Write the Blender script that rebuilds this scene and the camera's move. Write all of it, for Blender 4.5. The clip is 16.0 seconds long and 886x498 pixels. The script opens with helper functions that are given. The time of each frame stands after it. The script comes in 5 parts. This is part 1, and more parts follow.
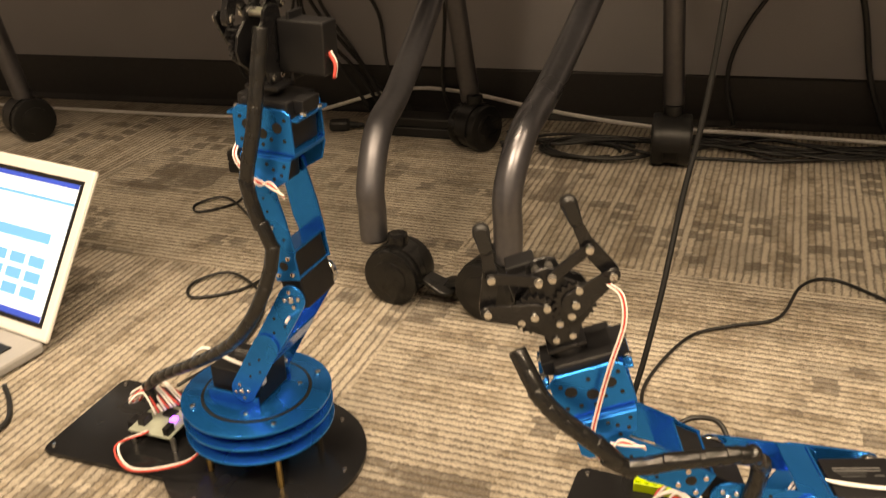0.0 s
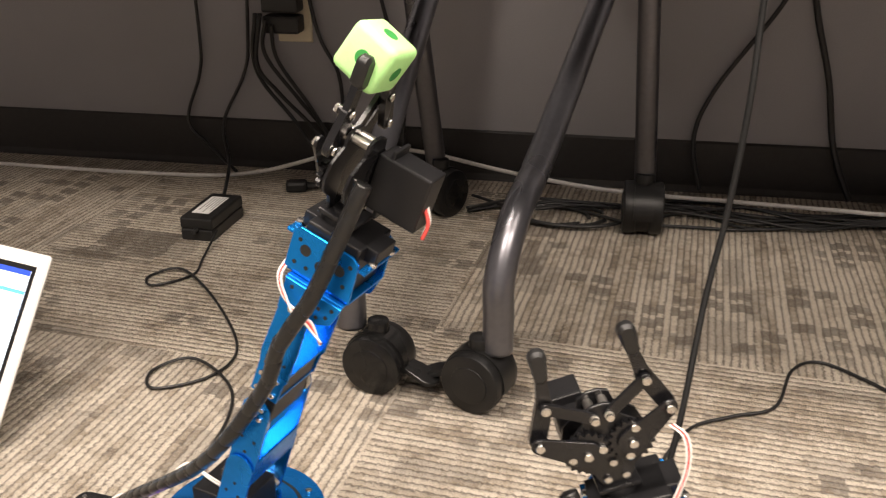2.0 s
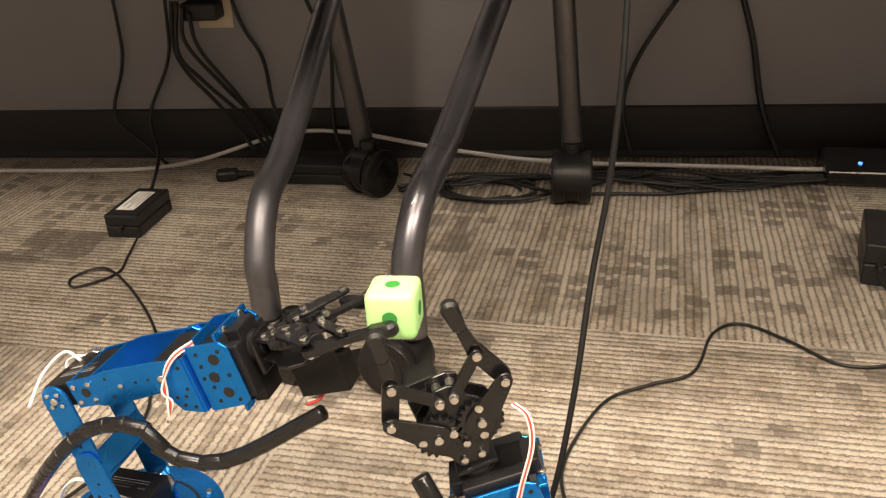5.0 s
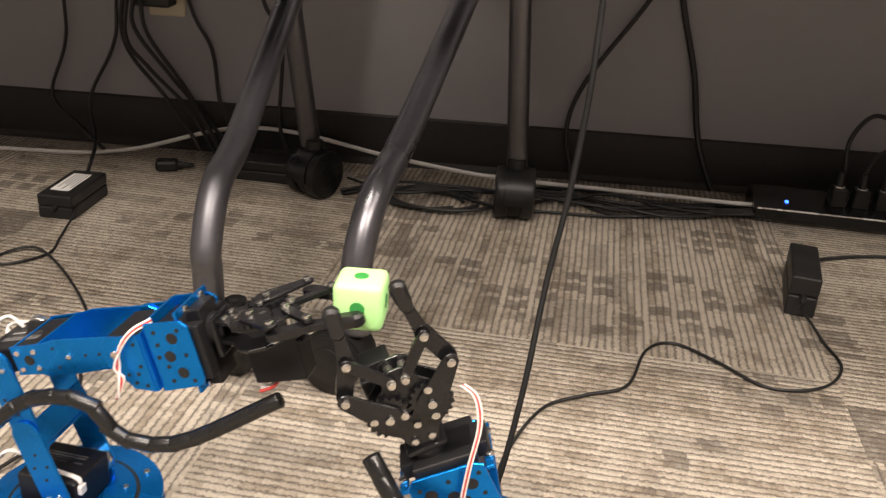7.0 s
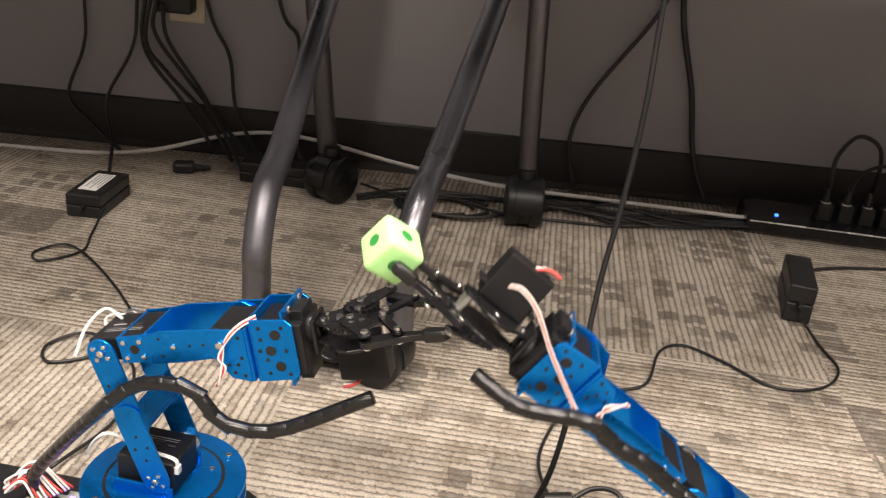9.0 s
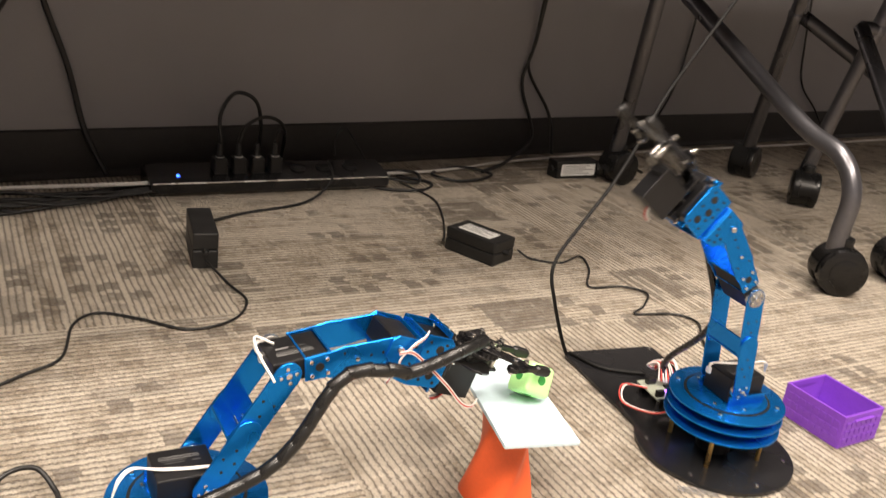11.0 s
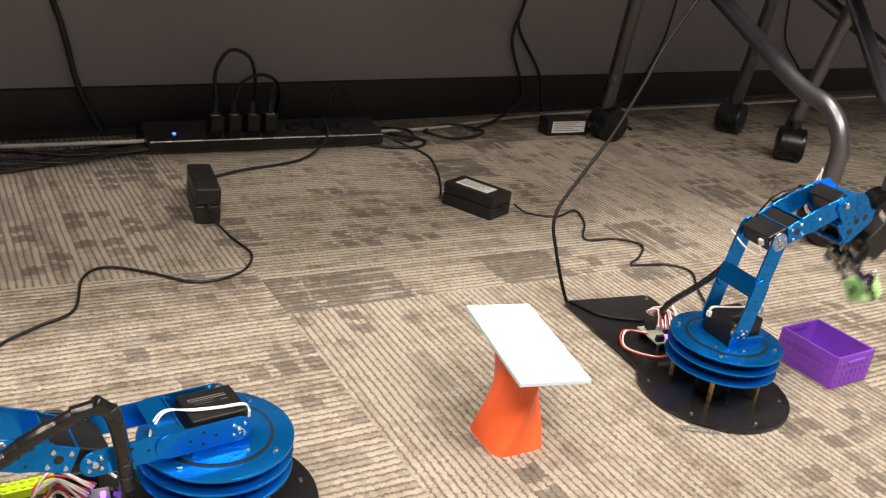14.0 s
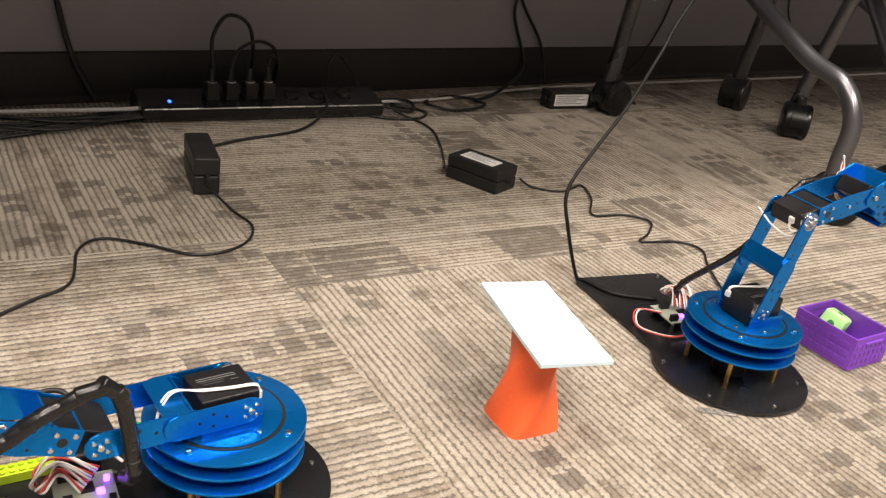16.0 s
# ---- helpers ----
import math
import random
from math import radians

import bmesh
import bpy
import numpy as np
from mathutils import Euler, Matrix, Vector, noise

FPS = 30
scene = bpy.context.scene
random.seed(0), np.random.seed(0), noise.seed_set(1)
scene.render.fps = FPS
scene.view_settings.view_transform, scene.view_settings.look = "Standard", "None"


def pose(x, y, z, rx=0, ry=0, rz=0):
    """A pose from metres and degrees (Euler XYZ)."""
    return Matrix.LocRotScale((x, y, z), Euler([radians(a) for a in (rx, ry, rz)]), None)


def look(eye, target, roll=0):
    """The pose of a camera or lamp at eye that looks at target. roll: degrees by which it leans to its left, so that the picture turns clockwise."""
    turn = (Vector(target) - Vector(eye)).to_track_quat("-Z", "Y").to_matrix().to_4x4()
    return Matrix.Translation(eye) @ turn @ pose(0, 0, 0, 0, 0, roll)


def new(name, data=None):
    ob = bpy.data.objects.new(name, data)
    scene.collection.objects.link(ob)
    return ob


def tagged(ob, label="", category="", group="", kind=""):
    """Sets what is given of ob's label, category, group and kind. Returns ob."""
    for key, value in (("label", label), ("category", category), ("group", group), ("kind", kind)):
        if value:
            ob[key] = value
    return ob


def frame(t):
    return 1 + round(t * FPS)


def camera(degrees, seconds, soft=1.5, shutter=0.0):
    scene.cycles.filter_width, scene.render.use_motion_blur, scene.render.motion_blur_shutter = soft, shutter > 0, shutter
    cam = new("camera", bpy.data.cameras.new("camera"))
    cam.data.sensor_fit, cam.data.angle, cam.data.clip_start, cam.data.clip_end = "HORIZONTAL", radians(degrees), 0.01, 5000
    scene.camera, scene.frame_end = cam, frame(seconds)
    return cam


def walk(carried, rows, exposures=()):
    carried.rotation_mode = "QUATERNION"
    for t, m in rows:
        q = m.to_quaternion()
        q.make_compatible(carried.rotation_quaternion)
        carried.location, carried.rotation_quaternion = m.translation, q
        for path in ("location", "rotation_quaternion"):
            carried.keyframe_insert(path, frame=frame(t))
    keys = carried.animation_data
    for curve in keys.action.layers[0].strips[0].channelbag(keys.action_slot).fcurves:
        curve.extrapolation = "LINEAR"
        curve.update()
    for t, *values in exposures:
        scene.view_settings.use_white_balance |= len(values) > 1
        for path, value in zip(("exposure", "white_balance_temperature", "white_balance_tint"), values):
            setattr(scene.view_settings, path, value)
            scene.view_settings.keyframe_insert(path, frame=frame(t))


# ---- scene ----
cam = camera(52.9, 16.0, 1.2, 0.5)
LAMPS = [(0.0, -0.7, 92), (1.9, -0.7, 82), (0.0, 0.9, 63), (2.0, 0.9, 48)]
EXPOSURES = [(0.0, -0.06, 9400, 12), (1.0, 0.2, 8200, 12), (1.5, 0.22, 6700, 12), (2.5, 0.3, 6600, 12), (3.0, 0.36, 6500, 12), (3.5, 0.27, 6600, 12), (6.0, 0.25, 7600, 12), (6.5, 0.26, 6650, 12), (7.0, 0.22, 6600, 12), (8.5, 0.32, 6500, 12), (9.0, 0.3, 6450, 12), (9.5, 0.33, 6800, 12), (10.0, 0.45, 6900, 11), (10.3, 0.42, 6900, 12), (12.0, 0.06, 6550, 11), (16.0, 0.06, 6550, 11)]
PATH = [
    (0, (0.658, 0.402, 0.582), (0.189, 2.137, -0.296), -2.2),
    (0.5, (0.603, 0.437, 0.612), (0.232, 2.194, -0.267), -1.2),
    (1, (0.544, 0.47, 0.606), (0.228, 2.27, -0.208), 1.1),
    (1.5, (0.553, 0.476, 0.614), (0.25, 2.278, -0.2), 0.7),
    (2, (0.569, 0.47, 0.617), (0.257, 2.269, -0.199), -0.0),
    (2.5, (0.626, 0.504, 0.592), (0.331, 2.272, -0.295), 0.2),
    (3, (0.648, 0.501, 0.596), (0.401, 2.258, -0.326), -0.1),
    (3.5, (0.653, 0.514, 0.602), (0.406, 2.282, -0.299), -2.3),
    (3.7, (0.653, 0.498, 0.614), (0.417, 2.275, -0.271), -2.0),
    (5.8, (0.649, 0.498, 0.629), (0.373, 2.277, -0.241), -3.5),
    (6, (0.651, 0.495, 0.631), (0.415, 2.281, -0.239), -2.5),
    (6.5, (0.647, 0.498, 0.626), (0.522, 2.303, -0.227), 0.6),
    (7, (0.616, 0.475, 0.606), (0.529, 2.292, -0.225), 3.6),
    (7.5, (0.59, 0.431, 0.62), (0.494, 2.249, -0.207), 5.0),
    (8, (0.541, 0.413, 0.624), (0.477, 2.238, -0.193), 6.0),
    (8.5, (0.508, 0.407, 0.627), (0.476, 2.23, -0.195), 6.3),
    (9, (0.516, 0.404, 0.625), (0.526, 2.232, -0.186), 5.9),
    (9.1, (0.509, 0.402, 0.624), (0.545, 2.231, -0.183), 6.2),
    (9.3, (0.506, 0.404, 0.639), (0.733, 2.236, -0.131), 6.7),
    (9.4, (0.548, 0.382, 0.646), (0.883, 2.211, -0.089), 8.7),
    (9.6, (0.538, 0.393, 0.633), (1.151, 2.186, -0.006), 9.7),
    (9.8, (0.521, 0.389, 0.634), (1.334, 2.118, 0.043), 7.8),
    (10, (0.596, 0.336, 0.631), (1.479, 2.035, 0.053), 7.6),
    (10.2, (0.597, 0.326, 0.628), (1.583, 1.968, 0.051), 8.9),
    (12.3, (0.542, 0.336, 0.581), (1.692, 1.756, -0.23), 7.6),
    (12.5, (0.535, 0.326, 0.59), (1.668, 1.758, -0.224), 7.4),
    (13, (0.538, 0.325, 0.588), (1.667, 1.768, -0.214), 8.1),
    (13.5, (0.538, 0.325, 0.59), (1.668, 1.774, -0.199), 8.2),
    (14, (0.542, 0.326, 0.593), (1.686, 1.775, -0.177), 7.8),
    (14.5, (0.547, 0.33, 0.591), (1.701, 1.771, -0.179), 7.8),
    (15, (0.554, 0.35, 0.58), (1.706, 1.78, -0.211), 8.1),
    (15.5, (0.549, 0.371, 0.573), (1.725, 1.776, -0.229), 8.8),
    (16, (0.539, 0.374, 0.574), (1.7, 1.782, -0.245), 8.9),
]
walk(cam, [(t, look(eye, target, roll)) for t, eye, target, roll in PATH], EXPOSURES)

# ---- world and light ----
world = bpy.data.worlds.new("room_air")
scene.world = world
world.use_nodes = True
world.node_tree.nodes["Background"].inputs[0].default_value = (1.0, 0.93, 0.84, 1)
world.node_tree.nodes["Background"].inputs[1].default_value = 0.15


def ceiling_lamp(x, y, sx, sy, watts):
    data = bpy.data.lights.new("ceiling_lamp", "AREA")
    data.shape, data.size, data.size_y, data.energy, data.color = "RECTANGLE", sx, sy, watts, (1.0, 0.89, 0.785)
    ob = new("ceiling_lamp", data)
    ob.matrix_world = look((x, y, 2.63), (x, y, 0.0))
    return ob


for lx, ly, lw in LAMPS:
    ceiling_lamp(lx, ly, 1.2, 0.6, lw)

# ---- materials ----


class Nodes:
    """A small node-tree writer."""

    def __init__(self, name):
        self.mat = bpy.data.materials.new(name)
        self.mat.use_nodes = True
        self.tree = self.mat.node_tree
        self.bsdf = self.tree.nodes["Principled BSDF"]

    def add(self, kind, operation="", data_type="", noise_dimensions="", ins=()):
        n = self.tree.nodes.new(kind)
        if operation:
            n.operation = operation
        if data_type:
            n.data_type = data_type
        if noise_dimensions:
            n.noise_dimensions = noise_dimensions
        ins = dict(ins)
        for k, v in ins.items():
            self.set(n, k, v)
        return n

    def set(self, n, k, v):
        if isinstance(v, bpy.types.NodeSocket):
            self.tree.links.new(v, n.inputs[k])
        else:
            n.inputs[k].default_value = v

    def math(self, op, a, b=0.0, c=0.0):
        n = self.add("ShaderNodeMath", operation=op)
        for i, v in enumerate((a, b, c)):
            self.set(n, i, v)
        return n.outputs[0]

    def mix(self, f, a, b):
        n = self.add("ShaderNodeMix", data_type="RGBA")
        self.set(n, 0, f), self.set(n, 6, a), self.set(n, 7, b)
        return n.outputs[2]

    def noise(self, vec, scale, detail=3.0, rough=0.5):
        n = self.add("ShaderNodeTexNoise", ins={"Scale": scale, "Detail": detail, "Roughness": rough})
        if vec is not None:
            self.set(n, "Vector", vec)
        return n.outputs["Fac"]

    def range(self, v, a, b, c=0.0, d=1.0):
        n = self.add("ShaderNodeMapRange", ins={0: v, 1: a, 2: b, 3: c, 4: d})
        return n.outputs[0]

    def bump(self, height, strength, distance):
        n = self.add("ShaderNodeBump", ins={"Strength": strength, "Distance": distance, "Height": height})
        self.set(self.bsdf, "Normal", n.outputs[0])


def rgb(r, g, b):
    return (r, g, b, 1.0)


def surface(name, colour, rough=0.5, metal=0.0, vary=0.15, scale=60.0, bump=0.15, spec=0.5, coat=0.0, rough_vary=0.12):
    """Paint, plastic or metal with grain at two scales."""
    m = Nodes(name)
    co = m.add("ShaderNodeTexCoord").outputs["Object"]
    big, fine = m.noise(co, scale * 0.2, 3), m.noise(co, scale * 5, 4)
    f = m.math("MULTIPLY_ADD", fine, 0.4, m.math("MULTIPLY", big, 0.6))
    lo = rgb(*[c * (1 - vary) for c in colour])
    hi = rgb(*[min(1, c * (1 + vary)) for c in colour])
    m.set(m.bsdf, "Base Color", m.mix(m.range(f, 0.3, 0.7), lo, hi))
    m.set(m.bsdf, "Roughness", m.range(big, 0.3, 0.7, max(0.03, rough - rough_vary), min(1, rough + rough_vary)))
    m.set(m.bsdf, "Metallic", metal)
    m.set(m.bsdf, "Specular IOR Level", spec)
    m.set(m.bsdf, "Coat Weight", coat)
    if bump:
        m.bump(fine, bump, 0.0004)
    return m.mat


def glow(name, colour, strength):
    m = Nodes(name)
    m.set(m.bsdf, "Base Color", rgb(*colour))
    m.set(m.bsdf, "Emission Color", rgb(*colour))
    m.set(m.bsdf, "Emission Strength", strength)
    return m.mat


def carpet():
    """Ribbed loop-pile carpet: cords of single loops in cream, tan and brown, with dark blocks woven in."""
    m = Nodes("carpet_pile")
    tc = m.add("ShaderNodeTexCoord").outputs["Object"]
    info = m.add("ShaderNodeObjectInfo").outputs["Random"]
    xyz = m.add("ShaderNodeSeparateXYZ", ins={0: tc})
    x, y = xyz.outputs[0], xyz.outputs[1]
    shift = m.math("MULTIPLY", info, 37.0)
    pitch, loop = 0.0104, 0.0078
    pile = m.noise(tc, 520, 3, 0.7)
    curl = m.noise(tc, 205, 3, 0.65)
    wob = m.math("MULTIPLY", m.math("SUBTRACT", m.noise(tc, 16, 2), 0.5), 0.004)
    jag = m.math("MULTIPLY", m.math("SUBTRACT", curl, 0.5), 0.0115)
    u = m.math("DIVIDE", m.math("ADD", m.math("ADD", x, wob), jag), pitch)
    rib = m.math("FLOOR", u)
    arch = m.math("SINE", m.math("MULTIPLY", m.math("SUBTRACT", u, rib), math.pi))

    def dice(a, b, seed):
        v = m.add("ShaderNodeCombineXYZ", ins={0: a, 1: b, 2: m.math("ADD", shift, seed)})
        return m.add("ShaderNodeTexWhiteNoise", noise_dimensions="3D", ins={"Vector": v.outputs[0]}).outputs["Value"]

    def streak(wide, dense, seed, detail=1.0):
        v = m.add("ShaderNodeCombineXYZ", ins={0: m.math("MULTIPLY", rib, wide), 1: m.math("MULTIPLY", y, dense), 2: m.math("ADD", shift, seed)})
        return m.noise(v.outputs[0], 1.0, detail)

    # loops along each cord, out of step from cord to cord
    lag = dice(rib, 0.0, 1.0)
    v = m.math("ADD", m.math("DIVIDE", m.math("ADD", y, m.math("MULTIPLY", m.math("SUBTRACT", curl, 0.5), 0.011)), loop), lag)
    row = m.math("FLOOR", v)
    knob = m.math("SINE", m.math("MULTIPLY", m.math("SUBTRACT", v, row), math.pi))
    single = dice(rib, row, 2.0)
    # tones: whole cords, long runs, single loops
    cord = dice(m.math("FLOOR", m.math("DIVIDE", rib, 2.0)), 0.0, 5.0)
    run = streak(0.9, 11.0, 9.0)
    cross = streak(0.12, 26.0, 13.0)
    tone = m.math("ADD", m.math("MULTIPLY", cord, 0.26), m.math("ADD", m.math("MULTIPLY", run, 0.72), m.math("ADD", m.math("MULTIPLY", cross, 0.52), m.math("MULTIPLY", single, 0.22))))
    col = m.mix(m.range(tone, 0.77, 1.10), rgb(0.78, 0.695, 0.57), rgb(0.47, 0.385, 0.28))
    col = m.mix(m.range(tone, 1.09, 1.28), col, rgb(0.23, 0.18, 0.13))

    # blocks: ragged by half a loop, in clusters
    ragged = m.math("ADD", y, m.math("MULTIPLY", m.math("SUBTRACT", lag, 0.5), 0.010))

    def blocks(cords, fill, length, keep, seed, cut):
        a = m.math("DIVIDE", rib, cords)
        b = m.math("DIVIDE", ragged, length)
        ga, gb = m.math("FLOOR", a), m.math("FLOOR", b)
        inside = m.math("MULTIPLY", m.math("LESS_THAN", m.math("SUBTRACT", a, ga), fill), m.math("LESS_THAN", m.math("SUBTRACT", b, gb), keep))
        return m.math("MULTIPLY", inside, m.math("GREATER_THAN", dice(ga, gb, seed), cut))

    moved = m.add("ShaderNodeVectorMath", operation="ADD", ins={0: tc, 1: m.add("ShaderNodeCombineXYZ", ins={0: shift, 1: shift}).outputs[0]}).outputs[0]
    cluster = m.range(m.noise(moved, 4.2, 1), 0.50, 0.58)
    small = m.math("MULTIPLY", blocks(4.0, 0.74, 0.040, 0.68, 3.0, 0.56), cluster)
    strip = blocks(3.0, 1.0, 0.11, 0.92, 7.0, 0.91)
    large = m.math("MULTIPLY", blocks(12.0, 1.0, 0.155, 0.9, 11.0, 0.92), m.range(run, 0.38, 0.46, 0.25, 1.0))
    dark = m.math("MINIMUM", m.math("ADD", m.math("ADD", m.math("MULTIPLY", small, 0.72), m.math("MULTIPLY", strip, 0.34)), m.math("MULTIPLY", large, 0.74)), 0.86)
    dark = m.math("MULTIPLY", dark, m.range(single, 0.0, 0.3, 0.72, 1.0))
    col = m.mix(dark, col, m.mix(single, rgb(0.085, 0.066, 0.048), rgb(0.185, 0.145, 0.105)))
    # yarn: light and dark fibres
    col = m.mix(m.range(pile, 0.52, 0.70, 0.0, 0.68), col, rgb(0.15, 0.115, 0.08))
    col = m.mix(m.range(pile, 0.30, 0.46, 0.5, 0.0), col, rgb(0.80, 0.73, 0.61))
    col = m.mix(m.range(m.noise(tc, 2.2, 4), 0.40, 0.72, 0.0, 0.16), col, rgb(0.17, 0.14, 0.105))
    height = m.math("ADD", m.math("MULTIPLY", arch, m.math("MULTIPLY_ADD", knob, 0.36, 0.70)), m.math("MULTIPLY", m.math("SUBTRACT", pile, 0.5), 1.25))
    # grooves: darker as the loops drop, shade between them put into the colour
    gap_shade = m.range(height, 0.10, 0.58, 0.84, 0.0)
    col = m.mix(gap_shade, col, m.mix(run, rgb(0.15, 0.112, 0.075), rgb(0.075, 0.055, 0.037)))
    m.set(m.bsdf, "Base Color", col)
    m.set(m.bsdf, "Roughness", 0.95)
    m.set(m.bsdf, "Specular IOR Level", 0.15)
    m.set(m.bsdf, "Sheen Weight", 0.15)
    m.bump(height, 1.0, 0.0050)
    return m.mat


def wall_paint():
    m = Nodes("wall_covering")
    co = m.add("ShaderNodeTexCoord").outputs["Object"]
    weave = m.noise(co, 420, 3)
    stain = m.noise(co, 2.5, 5)
    col = m.mix(m.range(stain, 0.35, 0.7), rgb(0.290, 0.284, 0.297), rgb(0.338, 0.331, 0.345))
    col = m.mix(m.range(weave, 0.35, 0.65, 0.0, 0.25), col, rgb(0.235, 0.230, 0.242))
    m.set(m.bsdf, "Base Color", col)
    m.set(m.bsdf, "Roughness", 0.85)
    m.bump(weave, 0.35, 0.0008)
    return m.mat


M_CARPET = carpet()
M_WALL = wall_paint()
M_BASE = surface("black_vinyl", (0.022, 0.02, 0.019), 0.55, vary=0.3, scale=20)
M_BLUE = surface("blue_anodised_aluminium", (0.002, 0.215, 0.70), 0.25, metal=0.82, vary=0.10, scale=40, bump=0.08)
M_ACRYL = surface("black_acrylic", (0.012, 0.012, 0.013), 0.22, vary=0.3, scale=30, bump=0.06)
M_SERVO = surface("black_servo_plastic", (0.009, 0.009, 0.010), 0.38, vary=0.2, scale=80, spec=0.35)
M_GRIP = surface("black_coated_metal", (0.008, 0.008, 0.009), 0.28, vary=0.25, scale=80, spec=0.5)
M_RUBBER = surface("black_rubber", (0.010, 0.010, 0.010), 0.45, vary=0.3, scale=60)
M_LOOM = surface("black_cable_sleeve", (0.009, 0.009, 0.009), 0.27, vary=0.3, scale=120, bump=0.3)
M_LEAD = surface("matt_black_lead", (0.006, 0.006, 0.006), 0.6, vary=0.3, scale=60, spec=0.25)
M_STEEL = surface("bright_steel", (0.72, 0.70, 0.66), 0.25, metal=1.0, vary=0.1, scale=120)
M_BRASS = surface("brass", (0.62, 0.42, 0.16), 0.32, metal=1.0, vary=0.15, scale=90)
M_TUBE = surface("grey_powder_coat", (0.15, 0.15, 0.165), 0.33, metal=0.85, vary=0.12, scale=25, bump=0.1)
M_CASTER = surface("black_nylon", (0.007, 0.007, 0.007), 0.3, vary=0.3, scale=40, spec=0.4)
M_WHITEWIRE = surface("white_wire", (0.75, 0.73, 0.7), 0.5, vary=0.1)
M_REDWIRE = surface("red_wire", (0.55, 0.06, 0.05), 0.5, vary=0.15)
M_GREYCABLE = surface("pale_cable", (0.80, 0.78, 0.75), 0.5, vary=0.2, scale=30)
M_LABEL = surface("paper_label", (0.72, 0.72, 0.70), 0.6, vary=0.08)
M_PRINT = surface("grey_print", (0.25, 0.25, 0.25), 0.6)
M_DARKPRINT = surface("dark_print", (0.07, 0.07, 0.07), 0.6)
M_GREEN = surface("lime_printed_plastic", (0.50, 0.95, 0.36), 0.5, vary=0.08, scale=90, bump=0.4)
# the block's lime plastic again, darkened in colour for the shade inside holes
M_GREENHOLE = surface("deep_green_plastic", (0.03, 0.26, 0.05), 0.6, vary=0.2)
M_ORANGE = surface("orange_printed_plastic", (0.92, 0.135, 0.035), 0.45, vary=0.08, scale=60, bump=0.35)
M_PALEBLUE = surface("pale_blue_foam_board", (0.62, 0.78, 0.86), 0.6, vary=0.05, scale=50)
M_PURPLE = surface("purple_printed_plastic", (0.22, 0.06, 0.52), 0.45, vary=0.12, scale=70, bump=0.3)
M_LIME = surface("yellow_green_plastic", (0.55, 0.75, 0.03), 0.4, vary=0.06)
M_BRICKGREEN = surface("green_plastic", (0.02, 0.42, 0.08), 0.4, vary=0.06)
M_PCB = surface("pale_circuit_board", (0.30, 0.33, 0.27), 0.4, vary=0.25, scale=300)
M_LAPWHITE = surface("white_laptop_shell", (0.74, 0.73, 0.71), 0.4, vary=0.05)
M_LAPGREY = surface("grey_laptop_deck", (0.33, 0.33, 0.33), 0.45, vary=0.08)
M_IVORY = surface("ivory_plastic", (0.62, 0.55, 0.40), 0.45, vary=0.06)
M_UNDER = surface("dark_laminate", (0.06, 0.06, 0.068), 0.5, vary=0.15, scale=15)
M_PURPLELED = glow("violet_light", (0.28, 0.06, 1.0), 9.0)
M_BLUELED = glow("blue_light", (0.03, 0.12, 1.0), 5.0)
M_SCREEN = glow("screen_white", (0.72, 0.84, 0.95), 0.55)
M_SCREENBLUE = glow("screen_blue", (0.10, 0.36, 0.75), 0.55)
M_SCREENPALE = glow("screen_pale_blue", (0.45, 0.66, 0.90), 0.55)
M_SCREENNAVY = glow("screen_navy", (0.02, 0.06, 0.45), 0.7)
M_CEILING = surface("ceiling_tile", (0.75, 0.74, 0.72), 0.9, vary=0.05)

# ---- mesh helpers ----


def part(name, bm, material, parent=None, label=""):
    """Links a bmesh as one mesh object, under a thing or a part."""
    me = bpy.data.meshes.new(name)
    bm.normal_update()
    bm.to_mesh(me)
    bm.free()
    me.materials.append(material)
    ob = new(name, me)
    ob.parent = parent
    if label:
        tagged(ob, label)
    return ob


def share(ob, m, parent=None):
    """Another piece on the same mesh."""
    o = new(ob.name.split(".")[0], ob.data)
    o.parent = parent or ob.parent
    o.matrix_basis = m
    return o


def box(bm, x0, x1, y0, y1, z0, z1, bevel=0.0, m=None, segs=2):
    r = bmesh.ops.create_cube(bm, size=1.0)
    vs = r["verts"]
    mm = pose((x0 + x1) / 2, (y0 + y1) / 2, (z0 + z1) / 2) @ Matrix.Diagonal((x1 - x0, y1 - y0, z1 - z0, 1))
    bmesh.ops.transform(bm, matrix=mm, verts=vs)
    if bevel:
        es = list({e for v in vs for e in v.link_edges})
        g = bmesh.ops.bevel(bm, geom=es, offset=bevel, segments=segs, affect="EDGES", profile=0.5)
        vs = list({v for f in g["faces"] for v in f.verts} | {v for v in vs if v.is_valid})
    if m is not None:
        bmesh.ops.transform(bm, matrix=m, verts=vs)
    return bm


def rod(bm, a, b, r, segs=20, bevel=0.0, r2=None):
    """A capped cylinder from a to b."""
    a, b = Vector(a), Vector(b)
    d = b - a
    g = bmesh.ops.create_cone(bm, cap_ends=True, segments=segs, radius1=r, radius2=r if r2 is None else r2, depth=d.length)
    vs = g["verts"]
    if bevel:
        es = [e for e in {e for v in vs for e in v.link_edges} if any(len(f.verts) > 4 for f in e.link_faces)]
        g = bmesh.ops.bevel(bm, geom=es, offset=bevel, segments=2, affect="EDGES", profile=0.5)
        vs = list({v for f in g["faces"] for v in f.verts} | {v for v in vs if v.is_valid})
    bmesh.ops.transform(bm, matrix=Matrix.Translation((a + b) / 2) @ d.to_track_quat("Z", "Y").to_matrix().to_4x4(), verts=vs)
    return bm


